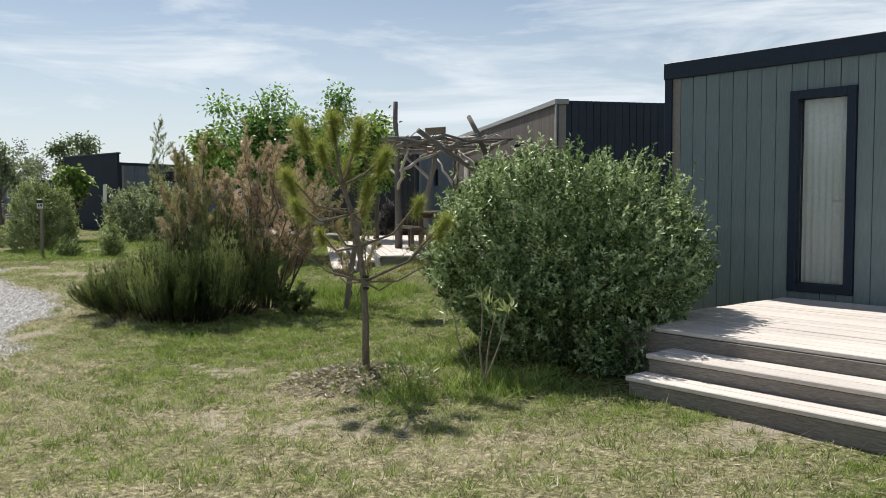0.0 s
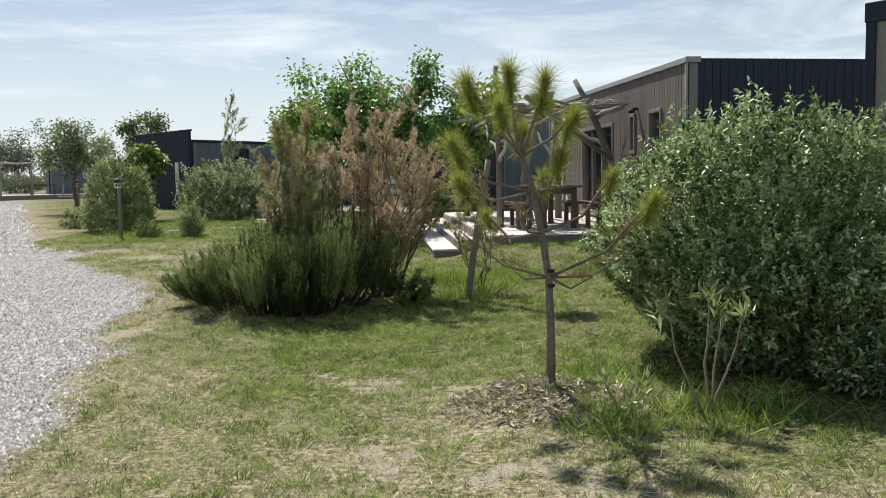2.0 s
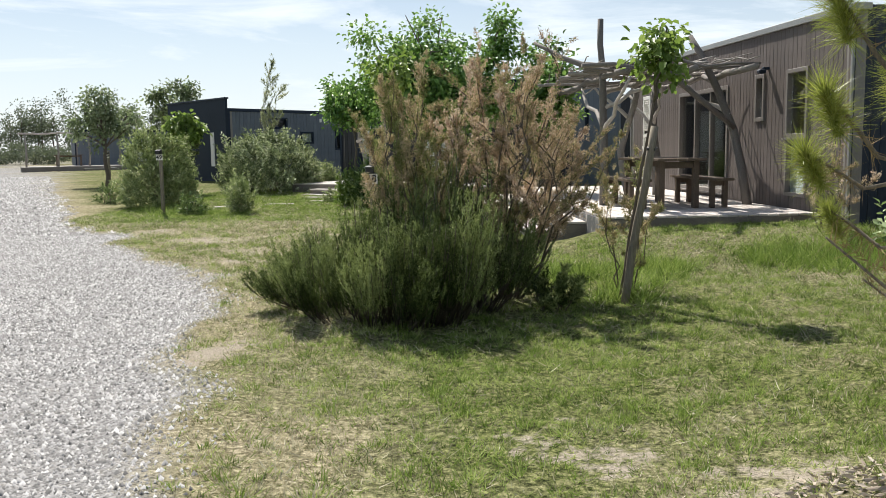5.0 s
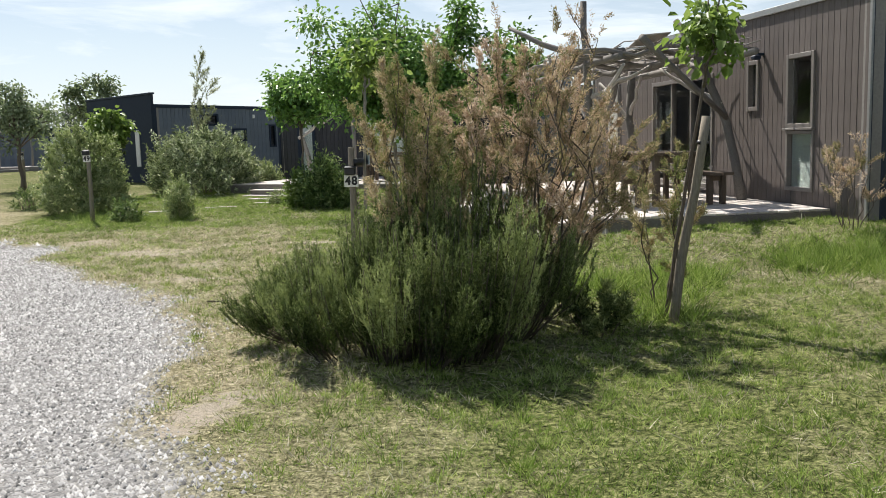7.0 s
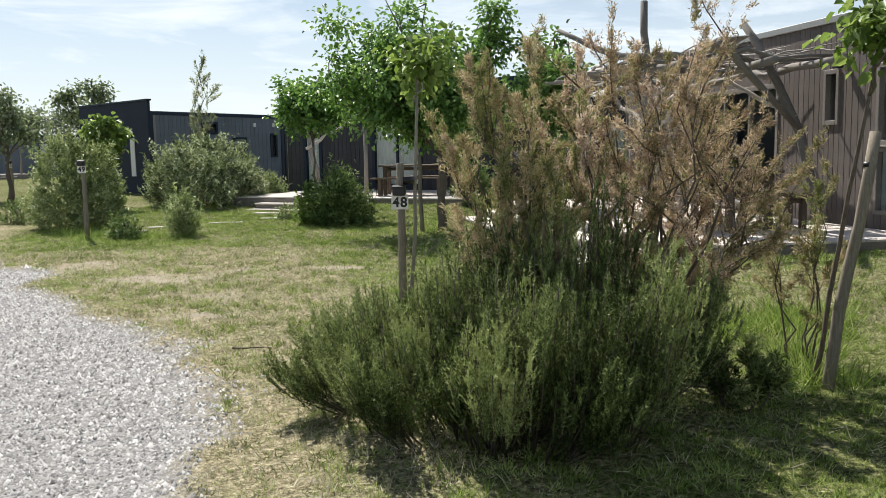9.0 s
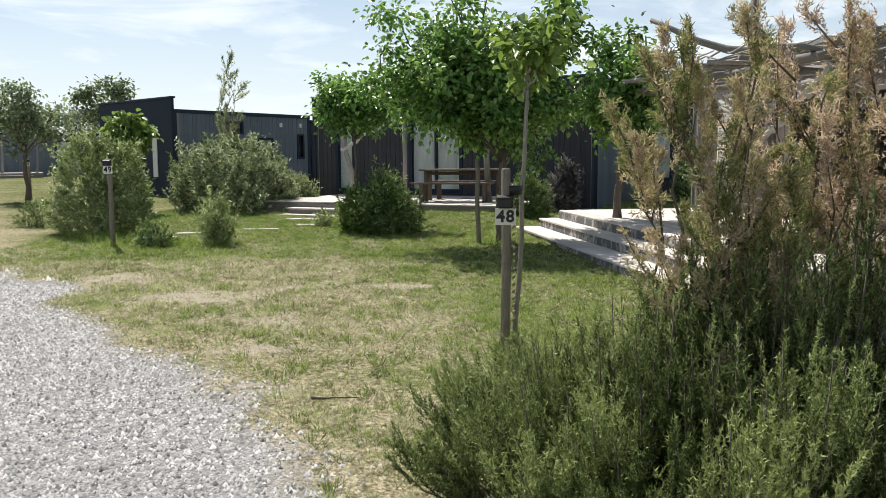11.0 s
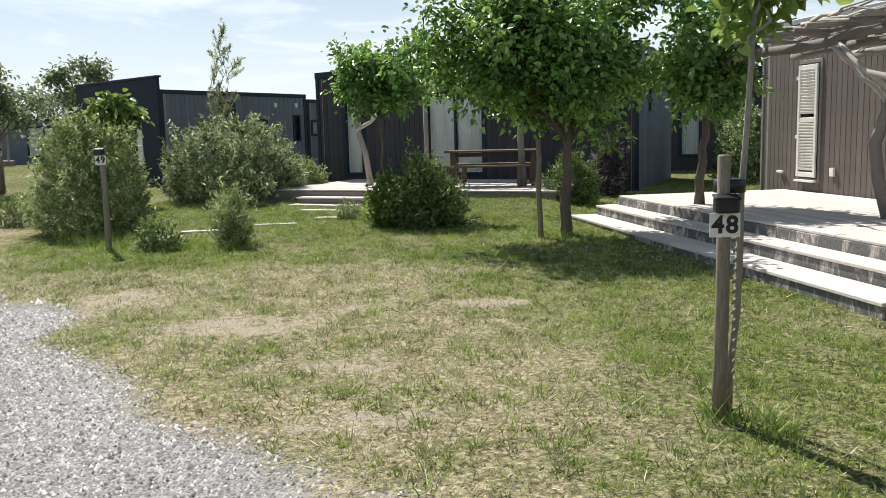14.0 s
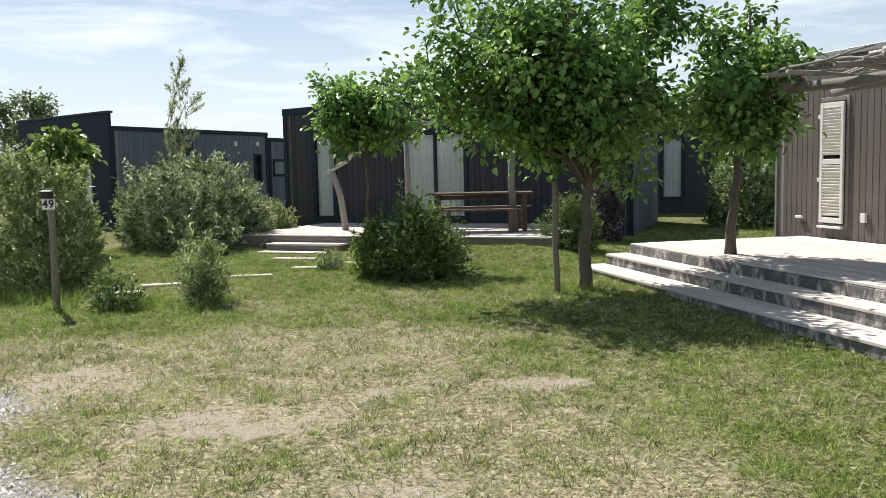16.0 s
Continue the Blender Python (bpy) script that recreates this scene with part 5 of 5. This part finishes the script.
path_rod("post", [(7.55, -0.25, 0.54), (7.4, -0.3, 1.1), (7.3, -0.4, 1.7), (7.05, -0.6, 2.4), (6.85, -0.8, 2.95), (6.68, -0.92, 3.25)], 0.075, 0.05, M_DRIFT, pg)
path_rod("post", [(4.6, -0.8, 0.54), (4.62, -0.8, 1.2), (4.5, -0.85, 1.8), (4.65, -0.85, 2.65)], 0.08, 0.065, M_DRIFT, pg)
path_rod("post", [(5.38, -1.54, 0.54), (5.3, -1.64, 1.0), (5.28, -1.68, 1.4), (5.36, -1.58, 1.85), (5.5, -1.5, 2.2), (5.6, -1.45, 2.6)], 0.075, 0.05, M_DRIFT, pg)
path_rod("branch", [(7.5, -2.05, 2.72), (7.12, -2.42, 2.74), (6.85, -2.75, 2.80), (6.6, -3.0, 2.93), (6.35, -3.22, 3.10), (6.15, -3.4, 3.23)], 0.06, 0.028, M_DRIFT, pg)
path_rod("branch", [(8.55, -2.2, 2.8), (8.2, -1.7, 2.5), (7.8, -1.1, 2.15), (7.35, -0.42, 1.75)], 0.05, 0.04, M_DRIFT, pg)
for a, b in (((7.1, -2.44, 1.72), (5.75, -2.5, 2.5)), ((7.1, -2.44, 1.72), (8.3, -2.35, 2.48)), ((4.55, -0.85, 1.9), (5.2, -0.9, 2.55)), ((4.55, -0.85, 1.75), (3.9, -1.2, 2.5)),
             ((7.25, -0.45, 1.95), (6.5, -1.1, 2.55)), ((7.1, -2.44, 2.1), (7.1, -1.4, 2.6)), ((5.4, -1.55, 1.95), (5.0, -2.1, 2.55))):
    crooked("brace", a, b, 0.036, 0.024, M_DRIFT_PALE, pg, 5, 0.05)
for yy, z in ((-2.52, 2.58), (-1.5, 2.6), (-0.6, 2.62)):
    crooked("beam", (3.3, yy, z - 0.05), (8.35, yy + 0.1, z), 0.06, 0.05, M_DRIFT, pg, 9, 0.015)
for k in range(11):
    x = 3.55 + 0.46 * k + random.uniform(-0.1, 0.1)
    crooked("rafter", (x, -2.95 + random.uniform(-0.1, 0.15), 2.66), (x + random.uniform(-0.3, 0.3), -0.25, 2.70), random.uniform(0.02, 0.04), 0.018, M_DRIFT, pg, 6, 0.03)
for k in range(70):
    x, y = random.uniform(3.0, 7.0), random.uniform(-2.85, -0.3)
    ln = random.uniform(0.9, 2.2)
    dz = random.uniform(-0.03, 0.07)
    droop = -0.18 if x < 3.6 and random.random() < 0.5 else 0.0
    crooked("stick", (x, y, 2.72 + dz + droop), (min(x + ln, 8.5), y + random.uniform(-0.35, 0.35), 2.73 + dz + random.uniform(-0.03, 0.05)), random.uniform(0.010, 0.028), 0.007,
            M_DRIFT if random.random() < 0.62 else M_DRIFT_PALE, pg, 5, 0.035, 5)
for x, y, w, d2 in ((4.4, -2.3, 0.75, 0.5), (5.6, -2.0, 1.0, 0.55), (6.6, -1.4, 0.9, 0.5), (5.0, -1.2, 0.8, 0.45), (7.3, -1.9, 0.8, 0.4)):
    box("bark_sheet", 0, 0, 0, w, d2, 0.02, M_DRIFT_PALE, pg, bevel=0.008, turn=pose(x, y, 2.80, random.uniform(-7, 7), random.uniform(-6, 6), random.uniform(-12, 12)))
path_rod("branch", [(4.0, -2.55, 2.6), (3.6, -2.6, 2.5), (3.35, -2.62, 2.3), (3.1, -2.65, 2.05), (2.75, -2.68, 1.9)], 0.05, 0.03, M_DRIFT, pg)
path_rod("branch", [(3.9, -2.3, 2.58), (3.3, -2.35, 2.45), (3.0, -2.4, 2.15)], 0.035, 0.02, M_DRIFT, pg)

p8 = empty("pergola", O48[0], O48[1], 0, A48, label="simple pergola of bare poles before the charcoal cabin", category="pergola")
path_rod("post", [(2.75, -2.3, 0.5), (2.65, -2.3, 1.2), (2.45, -2.3, 1.8), (2.5, -2.3, 2.5)], 0.07, 0.05, M_DRIFT, p8)
path_rod("post", [(4.1, -2.2, 0.5), (4.12, -2.2, 1.5), (4.1, -2.2, 2.6)], 0.06, 0.05, M_DRIFT, p8)
path_rod("post", [(6.4, -2.4, 0.5), (6.35, -2.4, 1.5), (6.4, -2.4, 2.6)], 0.08, 0.06, M_DRIFT, p8)
crooked("brace", (2.4, -2.35, 1.7), (3.9, -2.3, 2.5), 0.045, 0.03, M_DRIFT_PALE, p8)
crooked("beam", (2.2, -2.3, 2.55), (6.7, -2.3, 2.62), 0.05, 0.045, M_DRIFT, p8, 8, 0.015)
for k in range(9):
    x = 2.4 + 0.5 * k
    crooked("rafter", (x, -2.5, 2.66), (x + random.uniform(-0.1, 0.1), -0.1, 2.68), 0.03, 0.02, M_DRIFT, p8, 5, 0.02)

# ---------------- far side of the lane ----------------
cf, ff, rf, lf = house((-33.0, 61.0), 32.0, 12.0, 4.0, 0.2, 3.05, 3.0, [(4.0, 6.0, 0.7, 2.6)], [], [], M_CLAD49, M_CLAD49, 0.3, M_TRIM, M_ROOF, "dark boarded cabin beyond the lane trees", 0.12, "")
glazed(ff, 4.0, 6.0, 0.7, 2.6, M_TRIM, "sliding_door", 2, 0.1, False, "curtain", 0.03)
deck((-33.0, 61.0), 32.0, -3.5, 2.8, -3.5, -0.02, 0.62, 0.1, "pale timber deck with furniture beyond the lane", [(0.2, 2.2, -3.9, 0.48)])
p9 = empty("pergola", -33.0, 61.0, 0, 32.0, label="bare pole pergola over the far deck", category="pergola")
for x in (-3.2, -1.3, 0.6, 2.5):
    path_rod("post", [(x, -3.3, 0.62), (x + 0.05, -3.3, 1.6), (x, -3.3, 2.75)], 0.07, 0.06, M_DRIFT, p9)
crooked("beam", (-3.6, -3.3, 2.78), (2.9, -3.3, 2.8), 0.06, 0.05, M_DRIFT_PALE, p9, 8, 0.01)
for k in range(9):
    crooked("rafter", (-3.4 + 0.75 * k, -3.6, 2.87), (-3.4 + 0.75 * k, -0.1, 2.87), 0.035, 0.03, M_DRIFT, p9, 5, 0.02)
fx, fy = place((-33.0, 61.0), 32.0, -0.6, -2.4)
picnic_table(fx, fy, 0.62, 32, 1.8, "dark picnic table on the far deck")


def woods(name, x0, y0, x1, y1, count, h_lo, h_hi, w, label, leaf=0.5, n=120):
    """A far belt of trees: trunks and loose clumps of leaves."""
    s = empty(name, x0, y0, 0, 0, label=label, category="trees", kind="stuff")
    st, ch = [], []
    for i in range(count):
        f = (i + random.uniform(-0.4, 0.4)) / count
        x, y = (x1 - x0) * f + random.uniform(-3, 3), (y1 - y0) * f + random.uniform(-3, 3)
        h = random.uniform(h_lo, h_hi)
        zz = gz(x0 + x, y0 + y)
        if h > 2.5:
            st.append(tube(bend((x, y, zz - 0.1), (x + random.uniform(-0.4, 0.4), y, zz + h * 0.8), 4, 0.03), [0.16, 0.13, 0.1, 0.07, 0.03], 6))
        m = int(n * h)
        c = rng.normal(size=(9, 3)) * np.array([w * 0.45, w * 0.45, h * 0.16]) + np.array([x, y, zz + h * (0.62 if h > 2.5 else 0.45)])
        base = c[rng.integers(0, 9, m)] + rng.normal(size=(m, 3)) * np.array([w * 0.16, w * 0.16, h * 0.09])
        base[:, 2] = np.maximum(base[:, 2], zz + 0.1)
        ch.append(leaves(base, rng.normal(size=(m, 3)), leaf * rng.uniform(0.5, 1.1, m), leaf * 0.5))
    if st:
        rods("trunks", st, M_BARK, s)
    array_mesh("crowns", *join(ch), L_FAR, s)
    return s


woods("woods", -150, 130, -62, 165, 34, 6, 10.5, 4.0, "distant grey-green trees along the lane")
woods("hedge", -80, 95, -46, 88, 16, 1.8, 2.6, 4.0, "distant dark hedge beyond the lane", 0.3, 500)
woods("woods", -60, 165, 60, 150, 30, 3.0, 5.0, 6.0, "distant low trees behind the cabins")
woods("woods", -70, -30, -40, 60, 16, 4, 7, 4.0, "trees on the other side of the lane")

# ---------------- small things on the lawn ----------------
for i, (x, y, w, turn) in enumerate(((-9.1, 23.2, 0.75, 10), (-8.1, 23.9, 0.7, 4), (-7.2, 24.6, 0.65, -8), (-6.6, 25.2, 0.7, -14), (-7.6, 26.0, 0.8, -20), (-9.6, 22.6, 0.6, 18))):
    box("path_plank", -w / 2, -0.09, 0, w / 2, 0.09, 0.03, M_DECK, None, bevel=0.006, turn=pose(x, y, gz(x, y) - 0.012, 0, 0, turn))
for ob in list(scene.collection.objects):
    if ob.name.startswith("path_plank"):
        tagged(ob, "pale timber plank laid flat in the grass", "plank", "stepping planks")
tw = rods("twig", [tube(bend((-5.4, 12.74, gz(-5.4, 12.74) + 0.012), (-5.08, 12.72, gz(-5.08, 12.72) + 0.012), 6, 0.03), [0.008, 0.008, 0.007, 0.006, 0.005, 0.004, 0.003], 6)], M_BARK)
tagged(tw, "short dry twig lying on the lawn", "twig")

# ---------------- grass, gravel ----------------
def scatter(n, x0, x1, y0, y1, keep):
    x, y = rng.uniform(x0, x1, n), rng.uniform(y0, y1, n)
    k = rng.random(n) < keep(x, y)
    return x[k], y[k]


def on_deck(x, y):
    hit = np.zeros(len(x), bool)
    for o, ang, a, b, c, d in ((O46, A46, 1.2, 8.1, -3.32, 4.3), (O47, A47, 0.6, 9.45, -3.8, 4.6), (O47, A47, 0.0, 10.2, -0.05, 4.6), (O48, A48, 0.9, 7.6, -3.8, 4.4), (O48, A48, 1.9, 3.6, -4.5, 0)):
        r = radians(ang)
        dx, dy = x - o[0], y - o[1]
        u, v = dx * math.cos(r) + dy * math.sin(r), -dx * math.sin(r) + dy * math.cos(r)
        hit |= (u > a) & (u < b) & (v > c) & (v < d)
    return hit


def turf(name, n, box4, keep, h_lo, h_hi, width, mat, label):
    x, y = scatter(n, *box4, keep)
    k = ~on_deck(x, y)
    x, y = x[k], y[k]
    base = np.stack([x, y, ground_z(x, y) - 0.004], 1)
    way = rng.normal(size=base.shape) * np.array([0.75, 0.75, 0.2]) + np.array([0, 0, 0.8])
    patch = fbm(x * 9, y * 9, 70, 3)
    k = rng.random(len(x)) < 0.38 + 1.0 * ramp01(patch, 0.36, 0.62)
    x, y, base, way, patch = x[k], y[k], base[k], way[k], patch[k]
    tall = 0.55 + 0.9 * ramp01(patch, 0.25, 0.75)
    tone = (fbm(x * 13, y * 13, 71, 2) - 0.5) * 1.8 + (fbm(x * 1.1, y * 1.1, 75, 3) - 0.5) * 0.6
    ob = array_mesh(name, *blades(base, way, rng.uniform(h_lo, h_hi, len(x)) * tall, width * (0.7 + 0.6 * rng.random(len(x)))), mat, tone=tone)
    return tagged(ob, label, "grass", kind="stuff")


def tufts(name, count, per, box4, keep, h_lo, h_hi, spread_r, width, mat, label, flat=0.9):
    """Separate little clumps of longer blades."""
    x, y = scatter(count, *box4, keep)
    k = ~on_deck(x, y)
    x, y = np.repeat(x[k], per), np.repeat(y[k], per)
    size = np.repeat(rng.uniform(0.5, 1.2, k.sum()), per)
    tone = np.repeat(rng.uniform(-0.25, 0.3, k.sum()), per)
    dx, dy = rng.normal(size=(2, len(x))) * spread_r * size
    base = np.stack([x + dx, y + dy, ground_z(x + dx, y + dy) - 0.004], 1)
    way = np.stack([dx / spread_r * 0.5, dy / spread_r * 0.5, np.full(len(x), flat)], 1) + rng.normal(size=base.shape) * 0.35
    ob = array_mesh(name, *blades(base, way, rng.uniform(h_lo, h_hi, len(x)) * size, width), mat, tone=tone)
    return tagged(ob, label, "grass", kind="stuff")


NEAR, MID = (-7.5, 4.5, 3.6, 13.0), (-11.5, 3.0, 13.0, 31.0)
lush = lambda x, y: (1 - ramp01(gravel_at(x, y), -0.45, 0.02)) * (1 - 0.8 * bare_at(x, y)) * (1.02 - 0.62 * dry_at(x, y)) * (0.45 + 1.1 * ramp01(fbm(x * 2.6, y * 2.6, 90, 4), 0.25, 0.75))
straw = lambda x, y: (1 - ramp01(gravel_at(x, y), -0.3, 0.15)) * (1 - 0.72 * bare_at(x, y)) * (0.16 + 0.85 * dry_at(x, y))
turf("grass", 380000, NEAR, lush, 0.018, 0.055, 0.0055, L_GRASS, "short green lawn grass near the lane")
turf("grass", 560000, MID, lush, 0.022, 0.06, 0.0075, L_GRASS, "green lawn grass round the decks")
turf("dry_grass", 300000, NEAR, straw, 0.015, 0.05, 0.005, L_STRAW, "short straw-coloured grass near the lane")
turf("dry_grass", 460000, MID, straw, 0.018, 0.05, 0.0065, L_STRAW, "straw-coloured grass on the parking lawn")


off_lane = lambda x, y: (1 - ramp01(gravel_at(x, y), -0.4, 0.0)) * (1 - bare_at(x, y))
tufts("grass_tufts", 2600, 34, NEAR, lambda x, y: off_lane(x, y) * (1.0 - 0.6 * dry_at(x, y)), 0.04, 0.095, 0.035, 0.0055, L_GRASS, "scattered tufts of longer green grass")
tufts("grass_tufts", 5200, 26, MID, lambda x, y: off_lane(x, y) * (1.0 - 0.6 * dry_at(x, y)), 0.04, 0.10, 0.045, 0.0075, L_GRASS, "scattered green tufts round the decks")
tufts("straw_strands", 9000, 6, NEAR, lambda x, y: off_lane(x, y) * (0.3 + 0.7 * dry_at(x, y)), 0.05, 0.14, 0.045, 0.0065, L_STRAW, "dead straw strands lying in the lawn", 0.12)
tufts("straw_strands", 15000, 6, MID, lambda x, y: off_lane(x, y) * (0.2 + 0.8 * dry_at(x, y)), 0.06, 0.15, 0.05, 0.0095, L_STRAW, "dead straw strands lying in the far lawn", 0.12)


def near_any(spots):
    def keep(x, y):
        k = np.zeros_like(x)
        for cx, cy, r in spots:
            k = np.maximum(k, ramp01(1 - np.hypot(x - cx, y - cy) / r, 0, 0.7))
        return k
    return keep


TALL = [(0.3, 6.3, 0.55), (-0.25, 6.1, 0.45), (0.9, 6.45, 0.5), (-0.2, 7.3, 0.45), (-1.3, 11.5, 0.4), (0.9, 13.2, 1.0), (1.8, 13.6, 0.9), (-0.8, 12.9, 0.7), (-1.9, 12.7, 0.7),
        (-4.05, 13.9, 0.25), (-3.85, 13.75, 0.25), (-9.98, 21.35, 0.4), (-3.7, 21.4, 0.35), (-9.0, 21.4, 0.6), (-10.4, 22.2, 0.7), (-8.3, 21.2, 0.4)]
turf("tall_grass", 520000, (-11.5, 3.0, 5.3, 23.0), near_any(TALL), 0.06, 0.22, 0.008, L_GRASS, "longer tufts of green grass round posts and shrubs")

WEEDS = [(1.35, 13.1, 0.7), (0.7, 13.3, 0.5), (1.9, 13.5, 0.6), (-0.75, 13.0, 0.5), (-1.25, 11.5, 0.35), (-1.05, 12.1, 0.35), (-1.6, 12.9, 0.5), (-3.95, 13.75, 0.22)]
tufts("weeds", 3600, 16, (-4.5, 3.0, 10.8, 14.4), near_any(WEEDS), 0.10, 0.28, 0.07, 0.010, L_GRASS, "clumps of long bright green grass below the deck")

octa = np.array([[1, 0, -0.4], [0, 1, -0.4], [-1, 0, -0.4], [0, -1, -0.4], [0, 0, 1]], float)
of = np.array([[0, 1, 4], [1, 2, 4], [2, 3, 4], [3, 0, 4]])


def gravel_stones(n, x0, x1, y0, y1, lo, hi, label, fade=3.0):
    sx, sy = rng.uniform(x0, x1, n), rng.uniform(y0, y1, n)
    k = rng.random(n) < ramp01(gravel_at(sx, sy), -0.35, 0.2) * ramp01(sx, x0, x0 + fade)
    sx, sy = sx[k], sy[k]
    size = rng.uniform(lo, hi, len(sx)) * (1 + 0.5 * (rng.random(len(sx)) < 0.12))
    sv = octa[None] * rng.uniform(0.65, 1.3, (len(sx), 5, 1)) * size[:, None, None] * np.array([1, 1, 0.85])
    ang = rng.uniform(0, 6.28, len(sx))[:, None]
    sv = np.stack([sv[:, :, 0] * np.cos(ang) - sv[:, :, 1] * np.sin(ang), sv[:, :, 0] * np.sin(ang) + sv[:, :, 1] * np.cos(ang), sv[:, :, 2] + sv[:, :, 0] * 0.25], 2)
    sv += np.stack([sx, sy, ground_z(sx, sy) + size * 0.15], 1)[:, None]
    stones = array_mesh("gravel", sv.reshape(-1, 3), (np.arange(len(sx))[:, None, None] * 5 + of[None]).reshape(-1, 3), M_STONE)
    tagged(stones, label, "gravel", kind="stuff")


gravel_stones(170000, -13.0, -3.4, 4.5, 17.5, 0.007, 0.0165, "loose pale grey gravel on the lane")
gravel_stones(100000, -34.0, -8.0, 17.5, 46.0, 0.016, 0.036, "coarser grey gravel farther along the lane", 6.0)
